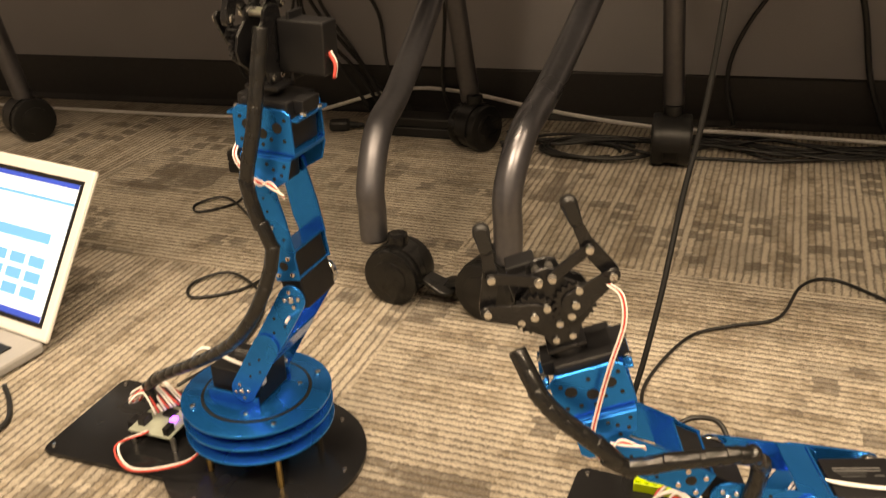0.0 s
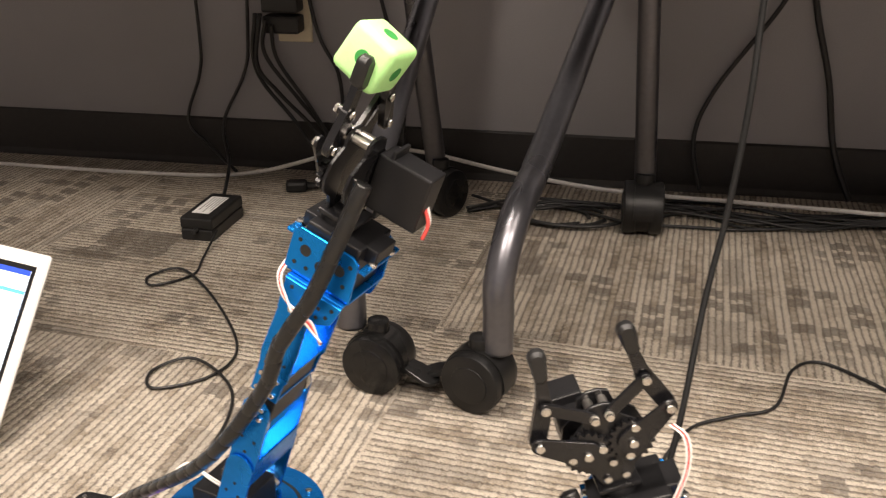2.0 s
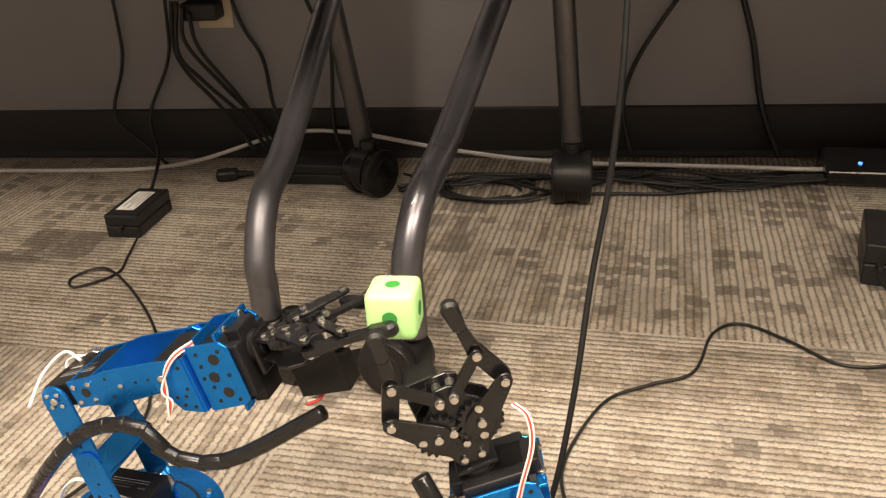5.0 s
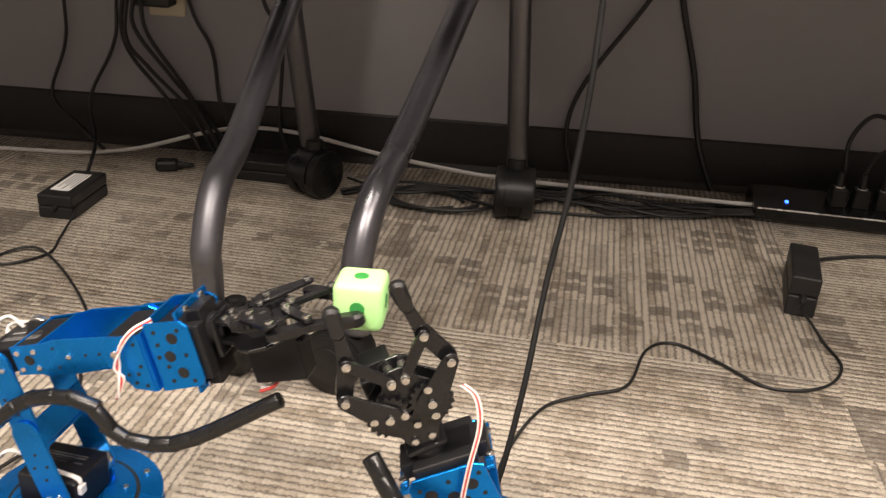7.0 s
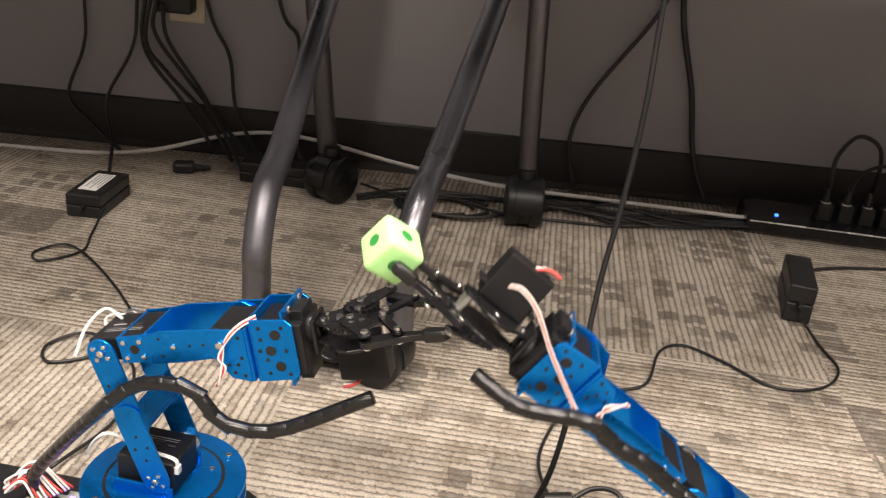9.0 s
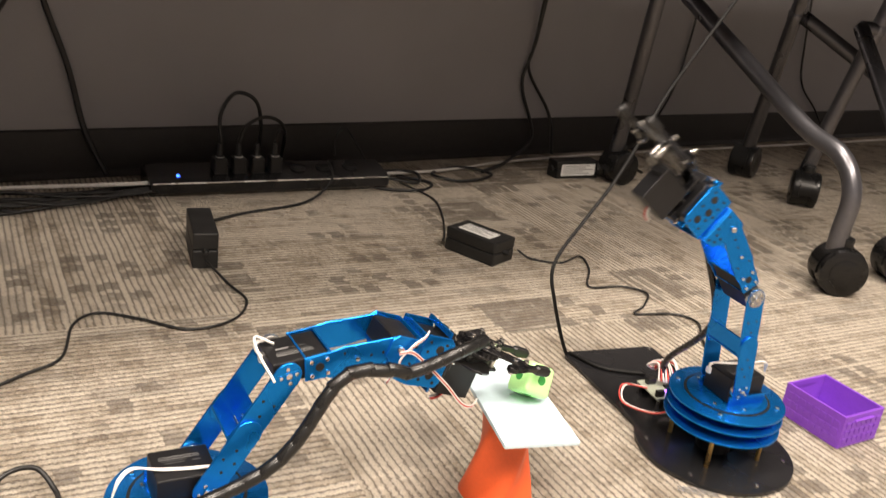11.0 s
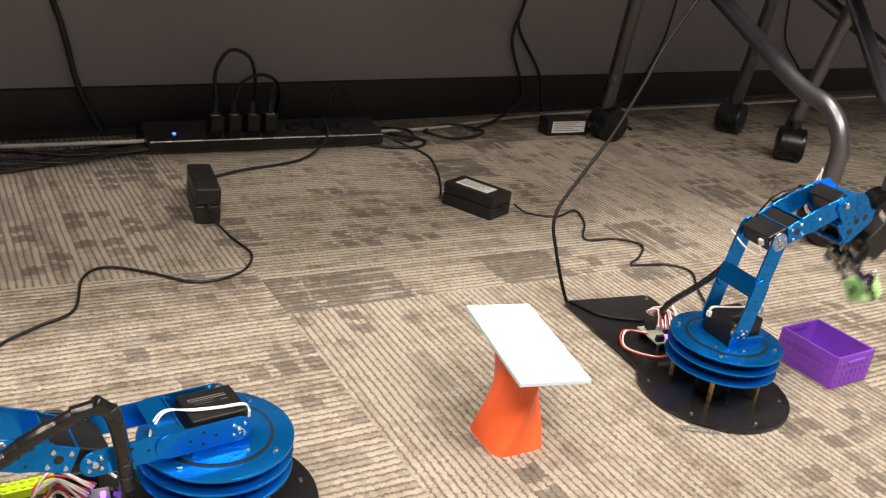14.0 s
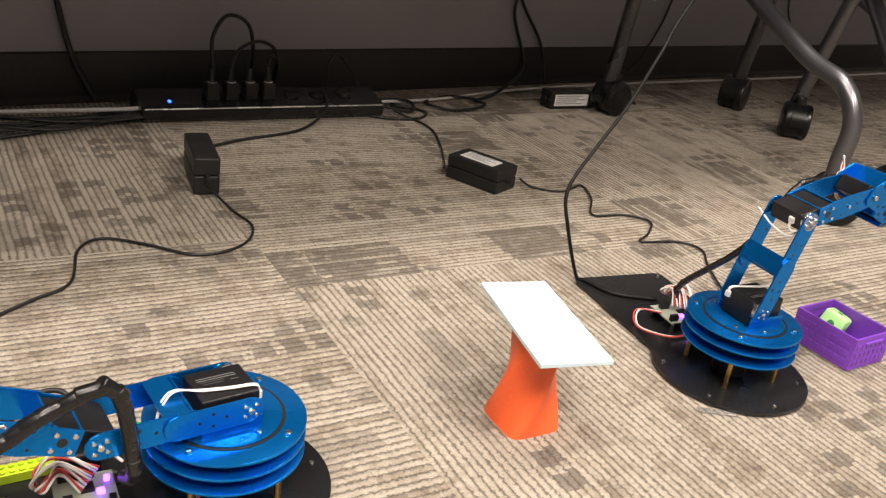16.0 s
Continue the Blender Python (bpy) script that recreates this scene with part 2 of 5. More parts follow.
def prism(bm, outline, z0, z1, m=None, bevel=0.0):
    """An extruded outline of (x, y) points."""
    lo = [bm.verts.new((x, y, z0)) for x, y in outline]
    hi = [bm.verts.new((x, y, z1)) for x, y in outline]
    n = len(lo)
    fs = [bm.faces.new(lo[::-1]), bm.faces.new(hi)]
    for i in range(n):
        bm.faces.new((lo[i], lo[(i + 1) % n], hi[(i + 1) % n], hi[i]))
    vs = lo + hi
    if bevel:
        es = list({e for f in fs for e in f.edges})
        g = bmesh.ops.bevel(bm, geom=es, offset=bevel, segments=1, affect="EDGES")
        vs = list({v for f in g["faces"] for v in f.verts} | {v for v in vs if v.is_valid})
    if m is not None:
        bmesh.ops.transform(bm, matrix=m, verts=vs)
    return bm


def slot(ax, ay, bx, by, ra, rb=None, n=10):
    """The outline of a bar with round ends, from a to b."""
    rb = ra if rb is None else rb
    t = math.atan2(by - ay, bx - ax)
    pts = [(bx + rb * math.cos(t - math.pi / 2 + math.pi * i / n), by + rb * math.sin(t - math.pi / 2 + math.pi * i / n)) for i in range(n + 1)]
    pts += [(ax + ra * math.cos(t + math.pi / 2 + math.pi * i / n), ay + ra * math.sin(t + math.pi / 2 + math.pi * i / n)) for i in range(n + 1)]
    return pts


def smooth_points(pts, steps=8):
    """Points along a smooth line through pts."""
    p = [Vector(q) for q in pts]
    p = [2 * p[0] - p[1]] + p + [2 * p[-1] - p[-2]]
    out = []
    for i in range(1, len(p) - 2):
        for k in range(steps):
            t = k / steps
            out.append(0.5 * (2 * p[i] + (p[i + 1] - p[i - 1]) * t + (2 * p[i - 1] - 5 * p[i] + 4 * p[i + 1] - p[i + 2]) * t * t + (3 * p[i] - p[i - 1] - 3 * p[i + 1] + p[i + 2]) * t ** 3))
    return out + [p[-2]]


def tube(bm, pts, r, segs=8, steps=8, wave=0.0):
    """A round tube along a smooth line through pts."""
    line = smooth_points(pts, steps) if steps > 1 else [Vector(q) for q in pts]
    rings, up = [], Vector((0.123, 0.2, 1)).normalized()
    for i, c in enumerate(line):
        d = (line[min(i + 1, len(line) - 1)] - line[max(i - 1, 0)]).normalized()
        s = d.cross(up)
        s = s.normalized() if s.length > 1e-4 else Vector((1, 0, 0))
        up = s.cross(d).normalized()
        rr = r * (1 + wave * math.sin(i * 2.1))
        rings.append([bm.verts.new(c + rr * (math.cos(2 * math.pi * k / segs) * s + math.sin(2 * math.pi * k / segs) * up)) for k in range(segs)])
    for a, b in zip(rings, rings[1:]):
        for k in range(segs):
            f = bm.faces.new((a[k], a[(k + 1) % segs], b[(k + 1) % segs], b[k]))
            f.smooth = True
    bm.faces.new(rings[0]), bm.faces.new(rings[-1][::-1])
    bmesh.ops.recalc_face_normals(bm, faces=bm.faces[:])
    return bm


def shade(ob, degrees=35):
    for p in ob.data.polygons:
        p.use_smooth = True
    bm = bmesh.new()
    bm.from_mesh(ob.data)
    for e in bm.edges:
        e.smooth = len(e.link_faces) == 2 and e.calc_face_angle(0) < radians(degrees)
    bm.to_mesh(ob.data)
    bm.free()
    return ob


def thing(name, label, category, m=None, group=""):
    ob = new(name)
    ob.empty_display_size = 0.02
    if m is not None:
        ob.matrix_basis = m
    return tagged(ob, label, category, group)


def B():
    return bmesh.new()


# ---- the room ----
WALL_Y = 2.2


def slab(name, x0, x1, y0, y1, z0, z1, mat, label, category):
    ob = part(name, box(B(), x0, x1, y0, y1, z0, z1), mat)
    return tagged(ob, label, category, kind="structure")


floor = slab("floor", -2.6, 5.2, -2.6, 2.35, -0.12, -0.012, M_RUBBER, "office floor under ribbed carpet tiles", "floor")
slab("wall_north", -2.6, 5.2, WALL_Y, WALL_Y + 0.12, -0.12, 2.72, M_WALL, "grey fabric-covered office wall behind the tables", "wall")
slab("wall_south", -2.6, 5.2, -2.72, -2.6, -0.12, 2.72, M_WALL, "grey office wall", "wall")
slab("wall_west", -2.72, -2.6, -2.72, 2.32, -0.12, 2.72, M_WALL, "grey office wall", "wall")
slab("wall_east", 5.2, 5.32, -2.72, 2.32, -0.12, 2.72, M_WALL, "grey office wall", "wall")
slab("ceiling", -2.72, 5.32, -2.72, 2.32, 2.72, 2.82, M_CEILING, "white tiled office ceiling", "ceiling")
bm = B()
prism(bm, [(0, 0), (0.016, 0), (0.011, 0.004), (0.006, 0.012), (0.005, 0.098), (0.002, 0.102), (0, 0.102)], -2.6, 5.2, pose(0, WALL_Y, 0) @ Matrix(((0, 0, 1, 0), (-1, 0, 0, 0), (0, 1, 0, 0), (0, 0, 0, 1))))
bmesh.ops.recalc_face_normals(bm, faces=bm.faces[:])
tagged(part("baseboard", bm, M_BASE), "black vinyl cove baseboard along the wall", "baseboard", kind="structure")

# ---- tables on castors ----


def caster(parent, x, y, turn, size=1.0, lever=True):
    """A twin-wheel castor with a hood, a stem and a brake lever."""
    wheel = 0.037
    at = pose(x, y, 0, 0, 0, turn) @ Matrix.Scale(size, 4)
    hood = B()
    prism(hood, [(wheel * 1.06 * math.cos(a), wheel + wheel * 1.06 * math.sin(a)) for a in [radians(-10 + 200 * i / 16) for i in range(17)]], -0.0135, 0.0135, pose(0, 0, 0, 90))
    rod(hood, (0, 0, wheel * 1.7), (0, 0, 0.088), 0.013, 16, 0.002)
    rod(hood, (0, -0.012, wheel), (0, 0.012, wheel), wheel * 0.93, 24, 0.001)
    bmesh.ops.transform(hood, matrix=at, verts=hood.verts)
    ob = shade(part("caster", hood, M_CASTER, parent, "black twin-wheel castor"))
    for s in (-1, 1):
        w = B()
        rod(w, (0, s * 0.009, wheel), (0, s * 0.027, wheel), wheel, 32, 0.003)
        rod(w, (0, s * 0.026, wheel), (0, s * 0.0285, wheel), wheel * 0.62, 24, 0.0008)
        bmesh.ops.transform(w, matrix=at, verts=w.verts)
        shade(part("wheel", w, M_CASTER, ob))
    if lever:
        lv = B()
        prism(lv, slot(0, 0, 0.028, 0, 0.012, 0.016), -0.003, 0.003, at @ pose(wheel * 0.95, 0, wheel * 0.95, 0, 22, 0), 0.001)
        shade(part("brake_lever", lv, M_CASTER, ob))
    return ob


def leg(parent, pts, r=0.0185):
    return part("leg", tube(B(), pts, r, 20, 10), M_TUBE, parent)


def flip_table(x_left, x_right, label, y_top=(1.29, 2.06)):
    """Flip-top office table; returns the thing for its legs."""
    t = thing("office_table", label, "table", group="tables along the wall")
    top = B()
    box(top, x_left, x_right, y_top[0], y_top[1], 0.70, 0.728, 0.003)
    part("tabletop", top, M_UNDER, t, "dark laminate tabletop seen from below")
    beam = B()
    box(beam, x_left + 0.08, x_right - 0.08, 1.74, 1.79, 0.548, 0.600, 0.004)
    part("beam", beam, M_TUBE, t, "grey steel cross beam")
    panel = B()
    box(panel, x_left + 0.10, x_right - 0.10, 1.755, 1.772, 0.602, 0.6995, 0.002)
    part("panel", panel, M_UNDER, t)
    return t


def end_frame(t, front, rear, joint, head, knee=0.19):
    """A column on the rear castor, and a bent leg that leans back on it from the front castor."""
    fx, fy = front
    rx, ry = rear
    bend, up, head = Vector((fx, fy, knee)), Vector(joint), Vector(head)
    d = up - bend
    leg(t, [(fx, fy, 0.075), (fx, fy, 0.12), bend - Vector((0, 0, 0.02)), bend + d * 0.10 + Vector((0, -0.012, 0.012)), bend + d * 0.25, bend + d * 0.6, up])
    foot = Vector((rx, ry, 0.075))
    leg(t, [foot, foot.lerp(head, 0.3), foot.lerp(head, 0.65), head])
    mid = foot.lerp(head, (joint[2] - 0.075) / (head.z - 0.075))
    collar = B()
    rod(collar, mid - Vector((0, 0, 0.012)), mid + Vector((0, 0, 0.012)), 0.0205, 20, 0.002)
    if (mid - up).length > 0.02:
        rod(collar, up, mid, 0.0185, 16, 0.002)
    shade(part("collar", collar, M_TUBE, t))
    br = B()
    box(br, head.x - 0.025, head.x + 0.025, head.y - 0.07, head.y + 0.07, head.z - 0.015, 0.6995, 0.004)
    part("bracket", br, M_TUBE, t)


table_a = flip_table(-1.40, 0.40, "grey office table with tubular legs on black castors")
end_frame(table_a, (0.289, 1.418), (0.290, 2.015), (0.302, 1.975, 0.455), (0.245, 1.92, 0.60), 0.173)
caster(table_a, 0.326, 1.405, -12, 1.05)
caster(table_a, 0.300, 1.995, 60, 1.2, lever=False)
end_frame(table_a, (-0.78, 1.395), (-0.63, 1.915), (-0.67, 1.86, 0.455), (-0.68, 1.86, 0.60))
caster(table_a, -0.78, 1.385, 200)
caster(table_a, -0.63, 1.915, 60, 1.2, lever=False)

table_b = flip_table(0.43, 2.325, "grey office table with bent tubular legs on castors")
end_frame(table_b, (0.476, 1.386), (0.667, 1.978), (0.592, 1.965, 0.47), (0.630, 1.93, 0.60))
caster(table_b, 0.455, 1.385, 160, 1.05)
caster(table_b, 0.665, 1.965, 90, 1.25, lever=False)
end_frame(table_b, (2.203, 1.225), (2.284, 1.926), (2.250, 1.80, 0.515), (2.20, 1.80, 0.60), 0.223)
caster(table_b, 2.215, 1.215, -35, 1.3, lever=False)
caster(table_b, 2.290, 1.915, 0, 1.2)

table_c = flip_table(2.33, 4.1, "grey office table with tubular legs on castors", (1.13, 2.06))
end_frame(table_c, (2.42, 1.205), (2.722, 1.658), (2.70, 1.60, 0.47), (2.752, 1.56, 0.60))
caster(table_c, 2.42, 1.20, 150, 1.3, lever=False)
caster(table_c, 2.705, 1.635, 40, 1.25, lever=False)
end_frame(table_c, (2.98, 1.33), (2.774, 1.885), (2.72, 1.78, 0.47), (2.68, 1.76, 0.60))
caster(table_c, 2.98, 1.32, 20)
caster(table_c, 2.775, 1.885, 20, 1.25, lever=False)

# ---- power supplies ----


def adapter(label, m, size, label_box=True, up="z"):
    """A power brick with its seam, rating label and cable outlet."""
    lx, ly, lz = size
    t = thing("power_adapter", label, "power adapter", m, group="power adapters on the carpet")
    bm = B()
    box(bm, -lx / 2, lx / 2, -ly / 2, ly / 2, 0.0, lz * 0.52, 0.003)
    box(bm, -lx / 2, lx / 2, -ly / 2, ly / 2, lz * 0.53, lz, 0.003)
    part("case", bm, M_RUBBER, t)
    if label_box:
        lb = B()
        if up == "z":
            box(lb, -lx * 0.34, lx * 0.30, -ly * 0.32, ly * 0.22, lz, lz + 0.0006)
        else:
            box(lb, -lx * 0.4, lx * 0.4, -ly / 2 - 0.0006, -ly / 2, lz * 0.2, lz * 0.85)
        sticker = part("rating_label", lb, M_LABEL, t, "white paper label with fine print")
        pr = B()
        for i in range(5):
            w = (0.5, 0.42, 0.56, 0.38, 0.5)[i] * lx
            if up == "z":
                y = ly * (0.16 - 0.09 * i)
                box(pr, -lx * 0.31, -lx * 0.31 + w, y - ly * 0.018, y + ly * 0.018, lz + 0.0006, lz + 0.0009)
            else:
                z = lz * (0.76 - 0.11 * i)
                box(pr, -lx * 0.36, -lx * 0.36 + w * 1.25, -ly / 2 - 0.0009, -ly / 2 - 0.0006, z - lz * 0.025, z + lz * 0.025)
        part("print", pr, M_PRINT, sticker)
    so = B()
    rod(so, (lx / 2 - 0.002, 0, lz * 0.5), (lx / 2 + 0.012, 0, lz * 0.5), 0.0055, 12, 0.001, 0.004)
    part("strain_relief", so, M_RUBBER, t)
    so = B()
    rod(so, (-lx / 2 + 0.002, 0, lz * 0.5), (-lx / 2 - 0.006, 0, lz * 0.5), 0.008, 12, 0.001)
    part("mains_socket", so, M_RUBBER, t)
    return t


adapter("black power adapter with a white label on the carpet", pose(-0.088, 1.853, 0, 0, 0, -93), (0.125, 0.060, 0.042))
adapter("black power adapter standing on its side on carpet", pose(1.104, 1.728, 0, 0, 0, -104), (0.130, 0.042, 0.064), False)
adapter("black power adapter with white label lying on carpet", pose(1.604, 1.588, 0, 0, 0, -72), (0.116, 0.068, 0.047))
adapter("black power adapter with rating label by the wall", pose(2.20, 1.985, 0, 0, 0, -6), (0.135, 0.045, 0.046), True, "y")
adapter("black power adapter beside the wall cables", pose(0.19, 2.06, 0, 0, 0, -3), (0.15, 0.05, 0.04), False)


def power_strip():
    t = thing("power_strip", "long black power strip with plugs and blue lamp", "power strip", pose(1.375, 2.055, 0, 0, 0, -5))
    bm = B()
    prism(bm, [(-0.05, 0.0), (0.036, 0.0), (0.048, 0.010), (0.050, 0.030), (0.030, 0.036), (-0.03, 0.050), (-0.05, 0.04)], -0.265, 0.265, Matrix(((0, 0, 1, 0), (-1, 0, 0, 0), (0, 1, 0, 0), (0, 0, 0, 1))), 0.004)
    bmesh.ops.recalc_face_normals(bm, faces=bm.faces[:])
    part("housing", bm, M_ACRYL, t)
    ed = B()
    rod(ed, (-0.260, -0.0485, 0.0305), (0.260, -0.0485, 0.0305), 0.0018, 8)
    part("trim_line", ed, M_STEEL, t, "silver edge line")
    lamp = B()
    rod(lamp, (-0.205, -0.022, 0.034), (-0.205, -0.022, 0.0405), 0.0035, 12)
    part("lamp", lamp, M_BLUELED, t, "small blue indicator lamp")
    for i, x in enumerate((-0.115, -0.075, -0.035, 0.005)):
        pl = B()
        box(pl, x - 0.014, x + 0.014, -0.02, 0.012, 0.036, 0.072, 0.004)
        rod(pl, (x, -0.004, 0.070), (x, -0.002, 0.10), 0.008, 12, 0.001, 0.005)
        p = part("plug", pl, M_RUBBER, t)
        ri = B()
        rod(ri, (x, -0.006, 0.0715), (x, -0.006, 0.0735), 0.0088, 14)
        part("collar", ri, M_GREYCABLE, p)
    for x in (0.06, 0.12, 0.185):
        so = B()
        rod(so, (x, 0.0, 0.036), (x, 0.0, 0.0465), 0.017, 20, 0.001)
        part("socket", so, M_RUBBER, t)
    return t


power_strip()


def outlet_plate():
    t = thing("wall_outlet", "ivory wall outlet with black plugs in it", "outlet", pose(-0.03, WALL_Y, 0.325))
    bm = B()
    box(bm, -0.036, 0.036, -0.006, 0.0, -0.058, 0.058, 0.003)
    part("cover_plate", bm, M_IVORY, t)
    for z in (0.022, -0.018):
        p = B()
        box(p, -0.052, 0.022, -0.05, -0.0065, z - 0.017, z + 0.017, 0.005)
        part("plug", p, M_RUBBER, t)


outlet_plate()

# ---- cables ----


def cable(pts, r, mat, label, name="cable", segs=8):
    ob = part(name, tube(B(), pts, r, segs, 8), mat)
    return tagged(ob, label, "cable")


Z = 0.0035
cable([(-1.6, 2.12, Z), (-0.9, 2.11, Z), (-0.35, 2.10, Z), (-0.12, 2.12, 0.01), (0.08, 2.17, 0.055), (0.22, 2.17, 0.06), (0.42, 2.14, 0.035), (0.62, 2.10, 0.024), (0.85, 2.085, 0.022), (0.98, 2.075, 0.022), (1.10, 2.06, 0.024), (1.15, 2.055, 0.03)], 0.0042, M_GREYCABLE, "pale grey cable along the baseboard")
cable([(1.66, 2.07, 0.01), (1.85, 2.08, 0.006), (2.1, 2.12, 0.006), (2.5, 2.14, 0.005), (3.1, 2.13, 0.005), (4.2, 2.12, 0.005)], 0.0038, M_GREYCABLE, "pale grey cable along the baseboard")
rng = random.Random(7)
for k in range(5):
    w = [(0.35 + 0.10 * i, 2.03 + rng.uniform(-0.045, 0.05), 0.005 + 0.004 * k * rng.random()) for i in range(7)] + [(1.07, 2.055 - 0.006 * k, 0.012), (1.15, 2.05 - 0.004 * k, 0.022)]
    cable(w, 0.0029, M_RUBBER, "black cable in a tangle by the wall")
for k in range(3):
    cx, cy, a = 0.5 + 0.02 * k, 2.0, 0.4 * k
    cable([(cx + (0.075 + 0.012 * k) * math.cos(a + i * 0.62), cy + (0.045 + 0.008 * k) * math.sin(a + i * 0.62), 0.006 + 0.003 * k) for i in range(10)], 0.0034, M_RUBBER, "coiled black cable by the wall")
for k in range(3):
    cable([(0.68 + 0.08 * i, 2.10 - 0.03 * k + 0.02 * math.sin(i * 1.3 + k), 0.005 + 0.003 * k) for i in range(6)] + [(1.13, 2.08, 0.02)], 0.0034, M_RUBBER, "black cable beside the baseboard")
cable([(1.63, 2.03, 0.02), (1.72, 2.0, 0.006), (1.75, 2.06, 0.012), (1.66, 2.08, 0.012), (1.60, 2.0, 0.005), (1.70, 1.955, Z), (1.76, 2.0, Z), (1.70, 2.06, 0.006)], 0.0035, M_RUBBER, "black cable looped by the power strip")
cable([(1.68, 2.01, 0.006), (1.70, 1.90, Z), (1.66, 1.80, Z), (1.60, 1.70, Z), (1.548, 1.632, 0.018)], 0.0021, M_RUBBER, "thin black cable to the adapter")
cable([(1.88 + 0.085 * math.cos(i * 0.7), 2.04 + 0.05 * math.sin(i * 0.7), 0.005 + 0.002 * (i % 3)) for i in range(13)], 0.0034, M_RUBBER, "black cable coil by the wall")
cable([(1.50, 2.03, 0.062), (1.49, 1.99, 0.03), (1.40, 1.93, 0.006), (1.25, 1.90, Z), (1.16, 1.85, 0.012), (1.121, 1.800, 0.031)], 0.003, M_RUBBER, "black mains cable of the adapter")
# looped leads above the power strip
cable([(1.262, 2.06, 0.10), (1.262, 2.07, 0.16), (1.30, 2.09, 0.20), (1.345, 2.09, 0.185), (1.365, 2.10, 0.13), (1.37, 2.12, 0.05)], 0.0042, M_RUBBER, "black lead looped above the power strip")
cable([(1.30, 2.06, 0.10), (1.32, 2.07, 0.135), (1.37, 2.08, 0.15), (1.42, 2.10, 0.12), (1.43, 2.13, 0.04)], 0.0038, M_RUBBER, "black lead looped above the power strip")
cable([(1.38, 2.055, 0.10), (1.39, 2.06, 0.125), (1.42, 2.09, 0.10), (1.43, 2.13, 0.03)], 0.0029, M_RUBBER, "black lead behind the power strip")
cable([(1.535, 2.07, 0.06), (1.545, 2.09, 0.10), (1.575, 2.10, 0.115), (1.59, 2.06, 0.08), (1.60, 2.04, 0.055)], 0.0026, M_RUBBER, "thin black lead on the power strip")
# leads hanging on the wall
hang = [
    ([(-0.235, 2.185, 0.60), (-0.23, 2.185, 0.29), (-0.238, 2.185, 0.20), (-0.273, 2.18, 0.10), (-0.22, 2.16, 0.05), (-0.15, 2.12, 0.010)], 0.0035),
    ([(-0.11, 2.185, 0.60), (-0.125, 2.185, 0.30), (-0.14, 2.185, 0.205), (-0.192, 2.175, 0.10), (-0.165, 2.12, 0.03), (-0.10, 1.93, 0.024)], 0.0035),
    ([(-0.09, 2.14, 0.33), (-0.105, 2.15, 0.25), (-0.095, 2.165, 0.19), (-0.034, 2.17, 0.11), (0.04, 2.14, 0.02)], 0.0042),
    ([(-0.08, 2.14, 0.33), (-0.098, 2.15, 0.23), (-0.06, 2.16, 0.17), (0.01, 2.17, 0.09), (0.08, 2.12, 0.012)], 0.0042),
    ([(-0.07, 2.14, 0.32), (-0.08, 2.15, 0.25), (-0.02, 2.16, 0.16), (0.03, 2.17, 0.09), (0.10, 2.1, 0.012)], 0.0042),
    ([(-0.06, 2.14, 0.31), (-0.055, 2.15, 0.24), (0.0, 2.16, 0.15), (0.04, 2.17, 0.08), (0.14, 2.1, 0.012)], 0.004),
    ([(-0.03, 2.185, 0.60), (0.015, 2.185, 0.31), (0.058, 2.185, 0.21), (0.075, 2.175, 0.10), (0.14, 2.12, 0.02)], 0.004),
    ([(0.10, 2.185, 0.60), (0.16, 2.185, 0.32), (0.198, 2.185, 0.25), (0.192, 2.175, 0.08), (0.22, 2.13, 0.02)], 0.004),
    ([(0.885, 1.80, 0.545), (0.915, 2.13, 0.46), (0.886, 2.18, 0.362), (0.791, 2.185, 0.207), (0.762, 2.18, 0.11), (0.78, 2.14, 0.02)], 0.0045),
    ([(0.885, 1.80, 0.545), (0.925, 2.13, 0.46), (0.946, 2.18, 0.367), (0.99, 2.185, 0.233), (1.018, 2.18, 0.107), (1.05, 2.13, 0.02)], 0.006),
    ([(1.86, 1.80, 0.55), (2.13, 2.12, 0.50), (2.168, 2.18, 0.31), (2.150, 2.185, 0.20), (2.20, 2.17, 0.06), (2.05, 2.08, 0.02), (1.95, 2.05, 0.006)], 0.0045),
    ([(1.86, 1.80, 0.55), (2.14, 2.12, 0.50), (2.172, 2.18, 0.32), (2.165, 2.185, 0.24), (2.26, 2.18, 0.115), (2.24, 2.12, 0.02)], 0.0042),
    ([(2.80, 2.185, 0.60), (2.781, 2.185, 0.326), (2.755, 2.185, 0.188), (2.66, 2.17, 0.06), (2.52, 2.12, 0.01)], 0.0035),
    ([(3.32, 2.185, 0.60), (3.364, 2.185, 0.342), (3.405, 2.185, 0.208), (3.516, 2.175, 0.11), (3.55, 2.12, 0.01)], 0.0035),
]
for pts, r in hang:
    cable(pts, r, M_RUBBER, "black lead hanging down the wall")
cable([(0.73, 1.34, 0.7315), (0.715, 1.29, 0.7325), (0.71, 1.281, 0.70), (0.702, 1.262, 0.518), (0.698, 1.238, 0.424), (0.689, 1.218, 0.33), (0.676, 1.191, 0.256), (0.662, 1.143, 0.166), (0.645, 1.110, 0.085), (0.625, 1.115, 0.025), (0.615, 1.150, 0.0045), (0.635, 1.160, 0.006), (0.653, 1.162, 0.0095)], 0.0029, M_LEAD, "black cable hanging from the table edge to the base plate")
